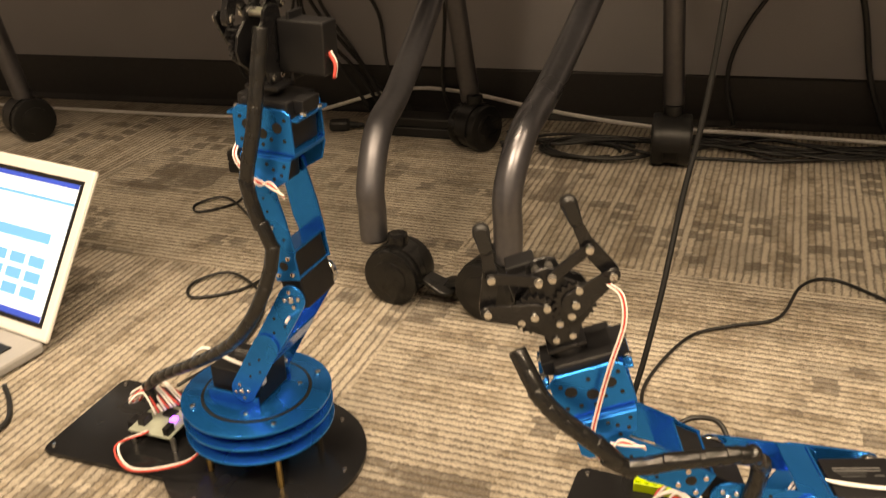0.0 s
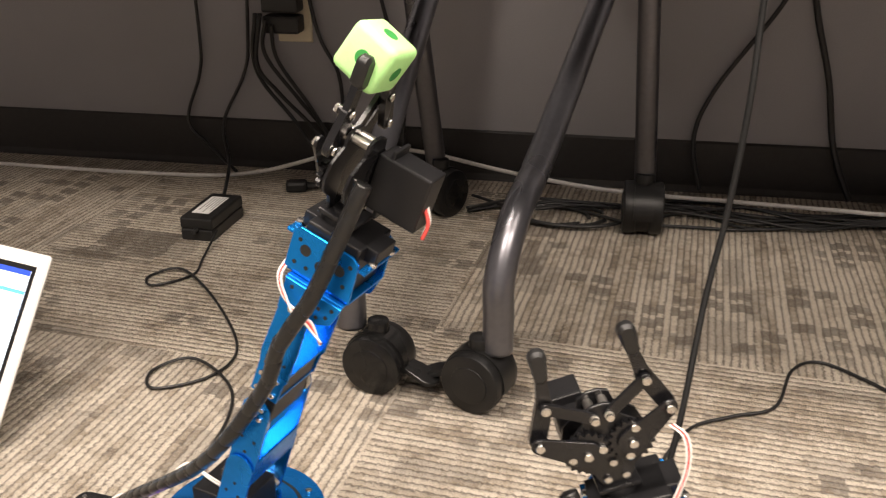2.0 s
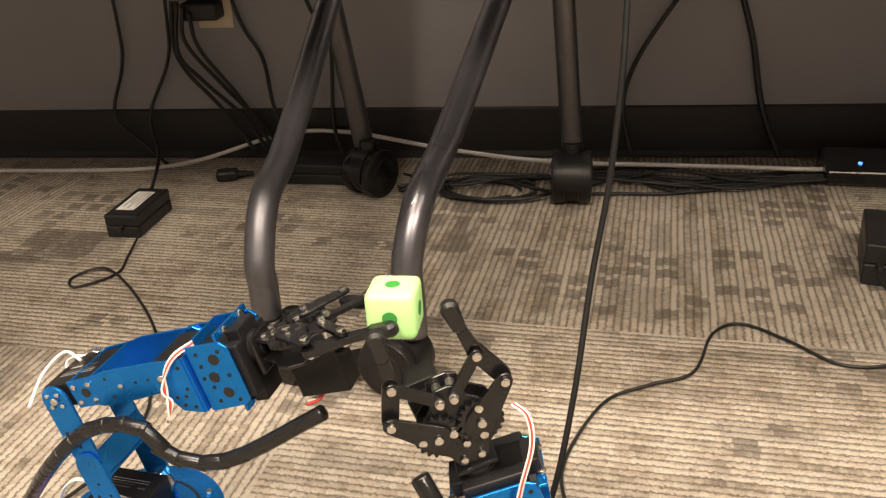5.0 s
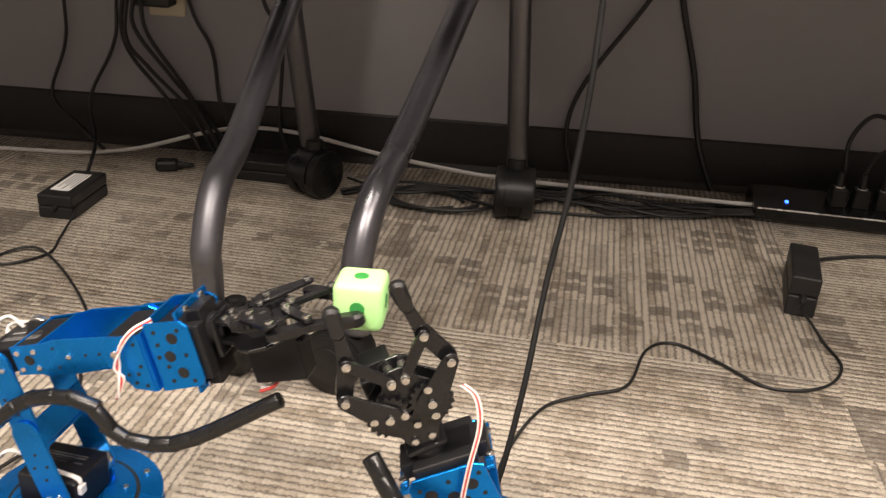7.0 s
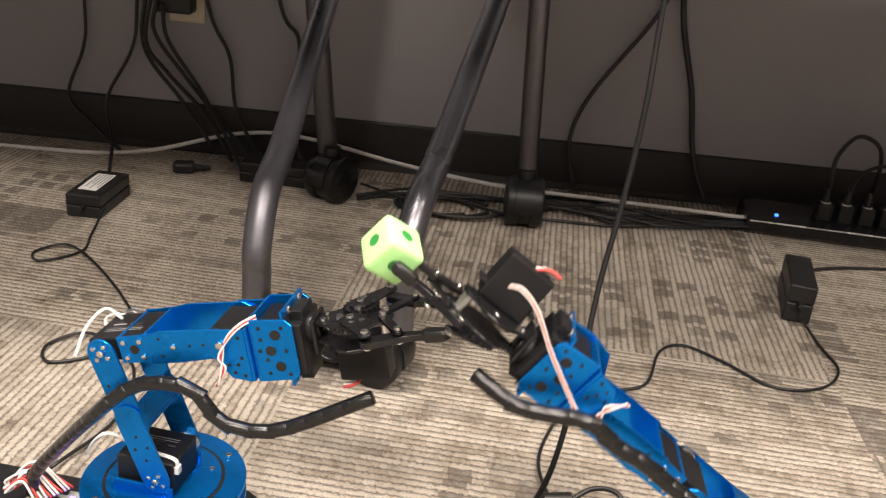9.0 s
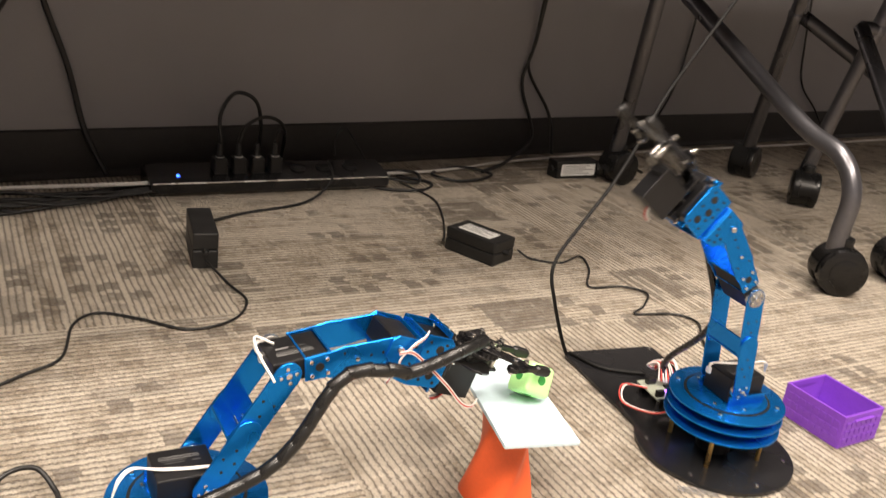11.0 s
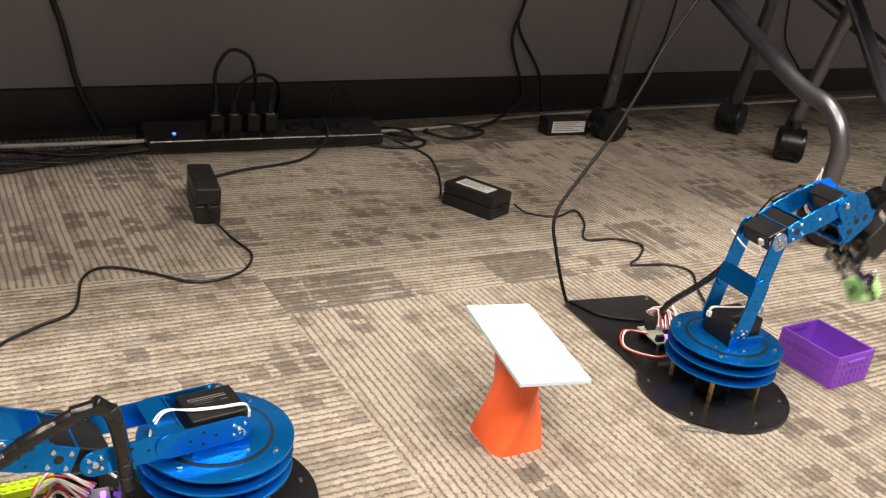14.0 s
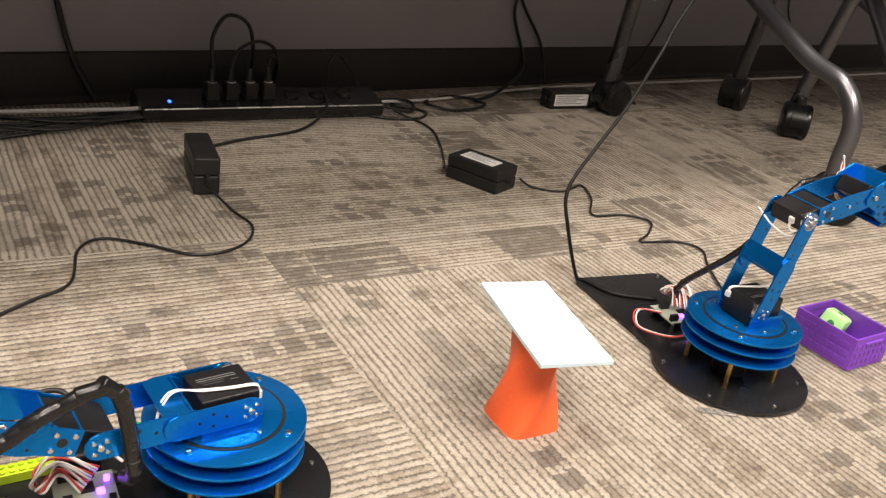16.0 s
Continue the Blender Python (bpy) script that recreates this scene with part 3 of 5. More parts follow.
# low-voltage leads of the three arms
cable([(-0.058, 1.80, 0.018), (-0.05, 1.72, Z), (-0.04, 1.655, Z), (-0.085, 1.61, Z), (-0.105, 1.64, Z), (-0.06, 1.665, Z + 0.004), (0.03, 1.58, Z), (0.115, 1.455, Z), (0.11, 1.38, Z), (0.05, 1.34, Z), (0.03, 1.38, Z), (0.075, 1.41, Z + 0.004), (0.15, 1.35, Z), (0.17, 1.24, Z), (0.14, 1.14, 0.008)], 0.0021, M_RUBBER, "thin black lead of the adapter, curled on carpet")
cable([(1.085, 1.655, 0.02), (1.10, 1.59, Z), (1.103, 1.52, Z), (1.06, 1.465, Z), (0.99, 1.455, Z), (0.935, 1.51, Z), (0.885, 1.547, Z), (0.845, 1.52, Z), (0.81, 1.43, Z), (0.755, 1.40, Z), (0.70, 1.36, Z), (0.655, 1.25, Z), (0.66, 1.16, 0.01)], 0.0021, M_RUBBER, "thin black lead snaking over the carpet")
cable([(1.665, 1.545, 0.018), (1.69, 1.53, Z), (1.735, 1.495, Z), (1.80, 1.51, Z), (1.77, 1.45, Z), (1.71, 1.385, Z), (1.775, 1.365, Z), (1.80, 1.325, Z), (1.75, 1.285, Z), (1.71, 1.265, Z), (1.78, 1.24, Z), (1.795, 1.20, Z), (1.75, 1.15, Z), (1.68, 1.06, 0.006)], 0.0021, M_RUBBER, "thin black lead zigzagging over the carpet")
cable([(1.55, 1.09, 0.01), (1.5, 1.13, 0.0095), (1.487, 1.18, 0.01), (1.479, 1.19, 0.012), (1.449, 1.2, 0.092), (1.448, 1.215, 0.148), (1.513, 1.235, 0.203), (1.576, 1.25, 0.255), (1.638, 1.262, 0.333), (1.698, 1.275, 0.41), (1.924, 1.281, 0.7), (1.934, 1.29, 0.7325), (1.954, 1.34, 0.7315)], 0.0029, M_LEAD, "black cable hanging from the table edge to the base plate")

# ---- robot arms ----
DISC_Z, DISC_R, PLATE_R = 0.0835, 0.0727, 0.1015
SHOULDER_X, SHOULDER_Z = 0.0087, 0.1052
HALF, UPPER, FORE, ROLL_X, ROLL_Z, REACH = 0.0305, 0.1266, 0.1083, 0.0704, 0.0, 0.1850


def bolt_mesh():
    bm = B()
    rod(bm, (0, 0, 0), (0, 0, 0.0022), 0.0026, 8, 0.0006)
    return bm


BOLT = None


def bolts(parent, places, axis="z", size=1.0):
    """Bright screw heads on a part; axis: the way that they stick out."""
    global BOLT
    turn = {"z": pose(0, 0, 0), "-y": pose(0, 0, 0, 90), "y": pose(0, 0, 0, -90), "x": pose(0, 0, 0, 0, 90), "-z": pose(0, 0, 0, 180)}[axis]
    for p in places:
        m = Matrix.Translation(p) @ turn @ Matrix.Scale(size, 4)
        if BOLT is None:
            BOLT = shade(part("screw", bolt_mesh(), M_STEEL, parent))
            BOLT.matrix_basis = m
        else:
            share(BOLT, m, parent)


HOLE = None


def holes(parent, places, r):
    """Dark punched holes in a side plate."""
    global HOLE
    for p in places:
        m = Matrix.Translation(p) @ pose(0, 0, 0, 90) @ Matrix.Diagonal((r, r, 1, 1))
        if HOLE is None:
            bm = B()
            rod(bm, (0, 0, -0.0003), (0, 0, 0.0003), 1.0, 14)
            HOLE = part("hole", bm, M_RUBBER, parent)
            HOLE.matrix_basis = m
        else:
            share(HOLE, m, parent)


def side_plate(bm, outline, y, thick=0.0022):
    """A plate in the x-z plane at the lateral place y."""
    prism(bm, outline, -thick / 2, thick / 2, pose(0, y, 0, 90), 0.0004)


def ring_of(cx, cz, r, n=4, a0=45):
    return [(cx + r * math.cos(radians(a0 + 360 * i / n)), cz + r * math.sin(radians(a0 + 360 * i / n))) for i in range(n)]


def servo(parent, x0, x1, y0, y1, z0, z1, label="black servo motor"):
    bm = B()
    box(bm, x0, x1, y0, y1, z0, z1, 0.0015)
    return part("servo", bm, M_SERVO, parent, label)


def wire(parent, pts, r=0.0011, mat=None):
    return part("wire", tube(B(), pts, r, 6, 6), mat or M_WHITEWIRE, parent)


def circle(r, n=64):
    return [(r * math.cos(2 * math.pi * i / n), r * math.sin(2 * math.pi * i / n)) for i in range(n)]


def arm_base(t, plate_turn, length=0.24, w=0.072):
    """Fixed base: plate, posts, discs and the controller board."""
    m = pose(0, 0, 0, 0, 0, plate_turn)
    a0 = math.asin(w * 0.95 / PLATE_R)
    out = [(PLATE_R * math.cos(math.pi - a0 - (2 * math.pi - 2 * a0) * i / 56), PLATE_R * math.sin(math.pi - a0 - (2 * math.pi - 2 * a0) * i / 56)) for i in range(57)]
    back = [(-length + 0.010, -w), (-length + 0.003, -w + 0.003), (-length, -w + 0.010), (-length, w - 0.010), (-length + 0.003, w - 0.003), (-length + 0.010, w)]
    out = out[::-1]
    bm = B()
    prism(bm, out + back[::-1], 0.0015, 0.0065, m, 0.0006)
    bmesh.ops.recalc_face_normals(bm, faces=bm.faces[:])
    plate = part("base_plate", bm, M_ACRYL, t, "glossy black acrylic base plate")
    edge = [m @ Vector((0.088 * math.cos(radians(a)), 0.088 * math.sin(radians(a)), 0.0065)) for a in (0, 55, 110, 250, 305)] + [m @ Vector((-length + 0.010, s * (w - 0.010), 0.0065)) for s in (-1, 1)]
    bolts(plate, edge)
    sl = B()
    box(sl, -0.20, -0.155, 0.018, 0.021, 0.0062, 0.0068, 0.0, m)
    part("slot", sl, M_RUBBER, plate)
    for a in (45, 135, 225, 315):
        p = m @ Vector((0.056 * math.cos(radians(a)), 0.056 * math.sin(radians(a)), 0))
        bm = B()
        rod(bm, (p.x, p.y, 0.0065), (p.x, p.y, 0.0495), 0.0032, 6)
        part("standoff", bm, M_BRASS, t, "brass standoff")
    for z0, z1, name in ((0.0495, 0.0525, "disc"), (0.0655, 0.0685, "disc"), (DISC_Z - 0.003, DISC_Z, "top_disc")):
        bm = B()
        rod(bm, (0, 0, z0), (0, 0, z1), DISC_R, 72, 0.0006)
        ob = shade(part(name, bm, M_BLUE, t), 30)
    bolts(ob, [m @ Vector((0.062 * math.cos(radians(a)), 0.062 * math.sin(radians(a)), DISC_Z)) for a in (45, 135, 225, 315)], size=1.2)
    bm = B()
    rod(bm, (0, 0, 0.0525), (0, 0, 0.0655), 0.050, 40)
    rod(bm, (0, 0, 0.0685), (0, 0, DISC_Z - 0.003), 0.050, 40)
    rod(bm, (0, 0, 0.0066), (0, 0, 0.0495), 0.022, 24)
    part("bearing", bm, M_SERVO, t)
    bm = B()
    rod(bm, (0, 0, DISC_Z), (0, 0, DISC_Z + 0.0006), 0.0535, 64)
    part("gap_ring", bm, M_RUBBER, t, "black ring round the turntable")
    # controller board on posts
    bd = B()
    box(bd, -0.145, -0.094, -0.028, 0.028, 0.021, 0.0226, 0.0, m)
    board = part("controller_board", bd, M_PCB, t, "pale circuit board with plugged-in wires")
    for x, y in ((-0.141, -0.026), (-0.092, -0.026), (-0.141, 0.026), (-0.092, 0.026)):
        bm = B()
        rod(bm, m @ Vector((x, y, 0.0066)), m @ Vector((x, y, 0.0208)), 0.0028, 6)
        part("post", bm, M_STEEL, board)
    for x, y, sx, sy, h in ((-0.118, 0.008, 0.012, 0.012, 0.003), (-0.135, -0.012, 0.008, 0.014, 0.008), (-0.10, -0.02, 0.006, 0.012, 0.009), (-0.125, 0.024, 0.03, 0.006, 0.009)):
        bm = B()
        box(bm, x - sx / 2, x + sx / 2, y - sy / 2, y + sy / 2, 0.0227, 0.0227 + h, 0.0005, m)
        part("chip", bm, M_SERVO, board)
    bm = B()
    box(bm, -0.111, -0.104, -0.004, 0.003, 0.0227, 0.0262, 0.001, m)
    part("led", bm, M_PURPLELED, board, "glowing violet light")
    bm = B()
    box(bm, -0.103, -0.098, 0.012, 0.016, 0.0227, 0.0285, 0.001, m)
    part("led", bm, M_PURPLELED, board, "glowing violet light")
    rr = random.Random(3)
    for k in range(11):
        y = -0.006 + 0.0030 * k
        side = -0.15 - 0.012 * rr.random()
        mat = (M_WHITEWIRE, M_REDWIRE, M_WHITEWIRE)[k % 3]
        wire(board, [m @ Vector(q) for q in ((-0.125 + 0.002 * k, y, 0.031), (-0.14, y + 0.004, 0.045 + 0.012 * rr.random()), (side, y - 0.004, 0.042), (-0.156, 0.008, 0.032), (-0.14, 0.0, 0.05))], 0.0012, mat)
    wire(board, [m @ Vector(q) for q in ((-0.12, -0.028, 0.026), (-0.14, -0.05, 0.02), (-0.11, -0.068, 0.012), (-0.05, -0.060, 0.03), (-0.03, -0.045, 0.05))], 0.0014, M_WHITEWIRE)
    wire(board, [m @ Vector(q) for q in ((-0.118, -0.028, 0.026), (-0.142, -0.053, 0.02), (-0.11, -0.071, 0.012), (-0.05, -0.063, 0.03), (-0.03, -0.046, 0.05))], 0.0012, M_REDWIRE)
    jack = B()
    box(jack, -0.158, -0.146, -0.014, 0.0, 0.0066, 0.0195, 0.001, m)
    part("power_jack", jack, M_SERVO, board)
    return m


def turret(t):
    bm = B()
    rod(bm, (0, 0, DISC_Z + 0.0006), (0, 0, DISC_Z + 0.0018), 0.0505, 56, 0.0004)
    box(bm, -0.034, 0.022, -0.029, -0.0265, DISC_Z + 0.001, DISC_Z + 0.014, 0.0006)
    box(bm, -0.034, 0.022, 0.0265, 0.029, DISC_Z + 0.001, DISC_Z + 0.014, 0.0006)
    tur = shade(part("turntable", bm, M_BLUE, t, "blue turntable under the shoulder"), 30)
    servo(tur, SHOULDER_X - 0.041, SHOULDER_X + 0.012, -0.0235, 0.0235, DISC_Z + 0.003, SHOULDER_Z + 0.0135)
    lines = B()
    for y0, long in ((0.0105, 0.036), (0.0075, 0.036)):
        box(lines, SHOULDER_X - 0.034, SHOULDER_X - 0.034 + long, y0, y0 + 0.0005, SHOULDER_Z + 0.0135, SHOULDER_Z + 0.0138)
    part("print", lines, M_PRINT, tur)
    lines = B()
    for x0, x1, y0, y1 in ((-0.032, -0.010, 0.0045, 0.0052), (-0.005, 0.002, 0.001, 0.0024), (-0.030, -0.012, 0.001, 0.0018)):
        box(lines, SHOULDER_X + x0, SHOULDER_X + x1, y0, y1, SHOULDER_Z + 0.0135, SHOULDER_Z + 0.0138)
    part("print", lines, M_DARKPRINT, tur)
    hub = B()
    rod(hub, (SHOULDER_X, 0.0236, SHOULDER_Z), (SHOULDER_X, 0.0292, SHOULDER_Z), 0.0125, 24, 0.001)
    part("horn", hub, M_STEEL, tur)
    bolts(tur, [(0.042 * math.cos(radians(a)), 0.042 * math.sin(radians(a)), DISC_Z + 0.0018) for a in (30, 80, 150, 210, 290)])
    plug = B()
    box(plug, SHOULDER_X + 0.0115, SHOULDER_X + 0.0155, -0.021, -0.014, SHOULDER_Z + 0.002, SHOULDER_Z + 0.010, 0.0006)
    part("plug", plug, M_WHITEWIRE, tur, "small white wire plug")
    for o in (0.0, 0.0022):
        wire(tur, [(SHOULDER_X + 0.014, -0.019 + o, SHOULDER_Z + 0.009), (SHOULDER_X + 0.010, -0.018 + o, SHOULDER_Z + 0.0155), (SHOULDER_X - 0.012, -0.014 + o, SHOULDER_Z + 0.0152), (SHOULDER_X - 0.036, -0.009 + o, SHOULDER_Z + 0.0156), (SHOULDER_X - 0.058, -0.003 - o, SHOULDER_Z + 0.0185), (SHOULDER_X - 0.070, -0.006 - 2 * o, SHOULDER_Z + 0.012), (SHOULDER_X - 0.077, -0.013, SHOULDER_Z - 0.003)], 0.0010)
    return tur


def upper_arm(t, side):
    bm = B()
    box(bm, 0.050, 0.0522, -HALF, HALF, -0.0125, 0.0125, 0.0004)
    box(bm, 0.0535, 0.0757, -HALF + 0.003, HALF - 0.003, -0.0125, -0.0105, 0.0004)
    up = part("upper_arm", bm, M_BLUE, t, "blue anodised upper arm bracket")
    for s in (-1, 1):
        y = s * HALF
        bm = B()
        side_plate(bm, slot(0, 0, 0.064, 0, 0.0125, 0.0125), y)
        part("side_plate", bm, M_BLUE, up)
        bm = B()
        side_plate(bm, slot(0.052, 0, UPPER, 0, 0.0125, 0.0125), y - s * 0.0024)
        part("side_plate", bm, M_BLUE, up)
        holes(up, [(x, s * (HALF + 0.0012), z) for x, z in ((0.022, 0.0), (0.034, 0.006), (0.034, -0.006), (0.046, 0.0))], 0.0014)
        holes(up, [(x, s * (HALF - 0.0012), z) for x, z in ((0.082, 0.0), (0.096, 0.006), (0.096, -0.006))], 0.0014)
    for s, ax in ((-1, "-y"), (1, "y")):
        y = s * (HALF + 0.0011)
        bolts(up, [(0, y, 0)], ax, 1.25)
        bolts(up, [(x, y, z) for x, z in ring_of(0, 0, 0.0072)], ax, 0.8)
        y = s * (HALF - 0.0013)
        bolts(up, [(UPPER, y, 0)], ax, 1.25)
        bolts(up, [(UPPER + x, y, z) for x, z in ring_of(0, 0, 0.0072)], ax, 0.8)
    bolts(up, [(0.061, -0.008, -0.0105), (0.068, 0.006, -0.0105), (0.061, 0.012, -0.0105)], "z", 0.8)
    return up


def forearm(t, side):
    bm = B()
    hw = HALF - 0.0052
    for s in (-1, 1):
        y = s * hw
        side_plate(bm, [(0.016, -0.012), (0.036, -0.012), (0.040, -0.0145), (0.070, -0.0145), (FORE, -0.0125), (FORE + 0.010, -0.006), (FORE + 0.012, 0.0), (FORE + 0.010, 0.006), (FORE, 0.0125), (0.056, 0.0145), (0.046, 0.012), (0.016, 0.012)], y)
    box(bm, 0.040, 0.0422, -hw, hw, -0.0125, 0.0125, 0.0004)
    box(bm, 0.0165, 0.0187, -hw, hw, -0.0115, 0.0115, 0.0004)
    fa = part("forearm", bm, M_BLUE, t, "blue anodised forearm bracket")
    servo(fa, -0.012, 0.040, -0.0235, 0.0235, -0.0105, 0.0105)
    lines = B()
    for y0 in (-0.0105, -0.0075):
        box(lines, -0.004, 0.030, y0, y0 + 0.0006, 0.0105, 0.0108)
    box(lines, -0.002, 0.010, 0.0005, 0.0022, 0.0105, 0.0108)
    part("print", lines, M_PRINT, fa)
    lines = B()
    for x0, x1, y0, y1 in ((-0.003, 0.028, -0.0045, -0.0038), (0.013, 0.026, 0.0008, 0.0016)):
        box(lines, x0, x1, y0, y1, 0.0105, 0.0108)
    part("print", lines, M_DARKPRINT, fa)
    plug = B()
    box(plug, -0.0155, -0.0115, 0.008, 0.015, -0.004, 0.004, 0.0006)
    part("plug", plug, M_WHITEWIRE, fa, "small white wire plug")
    for o in (0.0, 0.0022):
        wire(fa, [(-0.0145, 0.010 + o, 0.003), (-0.0175, 0.011 + o, 0.008), (-0.0165, 0.015 + o, 0.0125), (-0.010, 0.019 + o, 0.0122), (-0.004, 0.0245, 0.008)], 0.0009)
    for s, ax in ((-1, "-y"), (1, "y")):
        y = s * (hw + 0.0011)
        bolts(fa, [(0.022, y, 0.007), (0.022, y, -0.007), (0.037, y, 0.007), (0.037, y, -0.007), (0.066, y, 0.0), (FORE, y, 0)], ax, 0.9)
        holes(fa, [(0.030, y, 0.0)], 0.0042)
        holes(fa, [(0.054, y, 0.008), (0.054, y, -0.008), (0.08, y, 0.0), (0.092, y, 0.0)], 0.0013)
    disc = B()
    rod(disc, (0, -side * 0.0236, 0), (0, -side * 0.0292, 0), 0.0125, 24, 0.001)
    part("horn", disc, M_STEEL, fa)
    return fa


def wrist(t, side):
    """Wrist: pitch bracket, then the bracket of the roll motor."""
    bm = B()
    hw = 0.0275
    box(bm, 0.021, 0.0232, -hw, hw, -0.034, 0.013, 0.0004)
    box(bm, 0.0238, 0.026, -hw + 0.004, hw - 0.004, -0.036, 0.019, 0.0004)
    for z in (-0.0405, 0.019):
        box(bm, 0.052, 0.0545, -hw + 0.004, hw - 0.004, z, z + 0.006, 0.0005)
    wr = part("wrist", bm, M_BLUE, t, "blue wrist bracket with punched holes")
    for s in (-1, 1):
        bm = B()
        side_plate(bm, [(-0.011, -0.010), (-0.006, -0.013), (0.004, -0.030), (0.021, -0.034), (0.021, 0.013), (-0.006, 0.013), (-0.011, 0.008)], s * hw)
        part("side_plate", bm, M_BLUE, wr)
        bm = B()
        side_plate(bm, [(0.026, -0.036), (0.058, -0.034), (0.061, -0.028), (0.061, 0.014), (0.056, 0.019), (0.026, 0.019)], s * (hw - 0.004))
        part("side_plate", bm, M_BLUE, wr)
    servo(wr, -0.011, 0.0205, -0.022, 0.022, -0.0105, 0.0105)
    servo(wr, 0.0265, 0.0665, -0.0215, 0.0215, -0.031, 0.0125)
    top = B()
    box(top, 0.055, 0.0665, -0.0125, 0.0125, -0.040, 0.021, 0.001)
    part("servo_flange", top, M_SERVO, wr)
    for s, ax in ((-1, "-y"), (1, "y")):
        y = s * (hw - 0.0028)
        holes(wr, [(0.046, y, 0.006), (0.040, y, -0.008), (0.046, y, -0.022)], 0.0044)
        holes(wr, [(x, y, z) for x, z in ((0.033, 0.012), (0.033, 0.002), (0.052, 0.012), (0.036, -0.016), (0.053, -0.008), (0.036, -0.028), (0.053, -0.029), (0.031, -0.008))], 0.0016)
        holes(wr, [(x, s * (hw + 0.0012), z) for x, z in ((0.004, -0.018), (0.012, -0.018), (0.008, -0.025), (0.016, -0.028), (0.016, -0.012), (0.016, 0.006))], 0.0015)
        bolts(wr, [(0, s * (hw + 0.0011), 0)], ax, 1.4)
    bolts(wr, [(0.0545, y, z) for y in (-0.012, 0.012) for z in (-0.0385, 0.022)], "x", 1.3)
    tag = B()
    box(tag, 0.0590, 0.0655, -0.0131, -0.0126, -0.006, 0.006)
    part("sticker", tag, M_LABEL, wr)
    for k, mat in enumerate((M_WHITEWIRE, M_REDWIRE, M_WHITEWIRE)):
        o = 0.0014 * (k - 1)
        wire(wr, [(0.030, side * 0.018, 0.019 + o), (0.020, side * 0.030, 0.017 + o), (0.008, side * 0.0335, 0.006 + o), (0.001 + o, side * (0.0345 - o), -0.008), (0.002 - o, side * (0.036 + o), -0.018), (-0.006 + o, side * 0.038, -0.032)], 0.0009, mat)
    return wr


GEAR_X, GEAR_Y, ROD_X, ROD_Y, LINK = 0.0364, 0.0145, 0.0591, 0.0047, 0.0317


def gear_outline(r, n=18, depth=0.0022):
    pts = []
    for i in range(n * 4):
        a = 2 * math.pi * i / (n * 4)
        rr = r + (depth if i % 4 in (1, 2) else 0)
        pts.append((rr * math.cos(a), rr * math.sin(a)))
    return pts


def gripper(t):
    """Palm with its motor; fingers close along y, and the motor hangs on the -z side."""
    bm = B()
    palm = [(0.004, -0.009), (0.016, -0.013), (0.024, -0.024), (0.034, -0.0275), (0.045, -0.024), (0.054, -0.012), (0.063, -0.0105), (0.066, -0.004), (0.066, 0.004), (0.063, 0.0105), (0.054, 0.012), (0.045, 0.024), (0.034, 0.0275), (0.024, 0.024), (0.016, 0.013), (0.004, 0.009)]
    prism(bm, palm, 0.006, 0.0085, None, 0.0004)
    prism(bm, palm, -0.010, -0.0075, None, 0.0004)
    box(bm, 0.001, 0.0045, -0.014, 0.014, -0.018, 0.012, 0.001)
    g = part("gripper", bm, M_GRIP, t, "black metal gripper palm with gears")
    hub = B()
    rod(hub, (-0.006, 0, 0), (0.001, 0, 0), 0.0125, 24, 0.001)
    rod(hub, (-0.003, 0, 0), (0.006, 0, 0), 0.008, 20, 0.001)
    shade(part("horn", hub, M_SERVO, g))
    servo(g, 0.012, 0.054, 0.004, 0.026, -0.052, -0.0105, "black gripper servo motor")
    ear = B()
    box(ear, 0.006, 0.060, 0.005, 0.025, -0.022, -0.019, 0.0008)
    part("servo_flange", ear, M_SERVO, g)
    for s in (-1, 1):
        p = B()
        rod(p, (ROD_X, s * ROD_Y, -0.0075), (ROD_X, s * ROD_Y, 0.0135), 0.003, 12)
        part("pivot", p, M_STEEL, g)
    bolts(g, [(0.010, 0.006, 0.0085), (0.010, -0.006, 0.0085), (0.022, 0.0, 0.0085), (ROD_X, ROD_Y, 0.0135), (ROD_X, -ROD_Y, 0.0135)], "z", 1.1)
    bolts(g, [(0.010, 0.006, -0.010), (0.010, -0.006, -0.010), (GEAR_X, -GEAR_Y, -0.010)], "-z", 1.1)
    wire(g, [(0.03, 0.015, -0.051), (0.022, 0.012, -0.057), (0.012, 0.008, -0.058)], 0.0016, M_WHITEWIRE)
    wire(g, [(0.03, 0.012, -0.051), (0.022, 0.009, -0.058), (0.012, 0.005, -0.059)], 0.0014, M_REDWIRE)
    return g


def finger_parts(t):
    """One finger: geared link, thin rod and the finger itself, each in its pivot's space."""
    bm = B()
    prism(bm, gear_outline(0.0128), 0.009, 0.0125, None)
    prism(bm, slot(0, 0, LINK, 0, 0.0095, 0.0052), 0.0128, 0.0150, None, 0.0004)
    link = part("finger_link", bm, M_GRIP, t)
    bolts(link, [(0, 0, 0.0150), (LINK, 0, 0.0150), (0.008, 0.006, 0.0125), (-0.008, -0.006, 0.0125)], "z", 1.2)
    bm = B()
    prism(bm, slot(0, 0, LINK, 0, 0.0036, 0.0036), 0.0088, 0.0120, None, 0.0004)
    rd = part("finger_rod", bm, M_GRIP, t)
    return link, rd


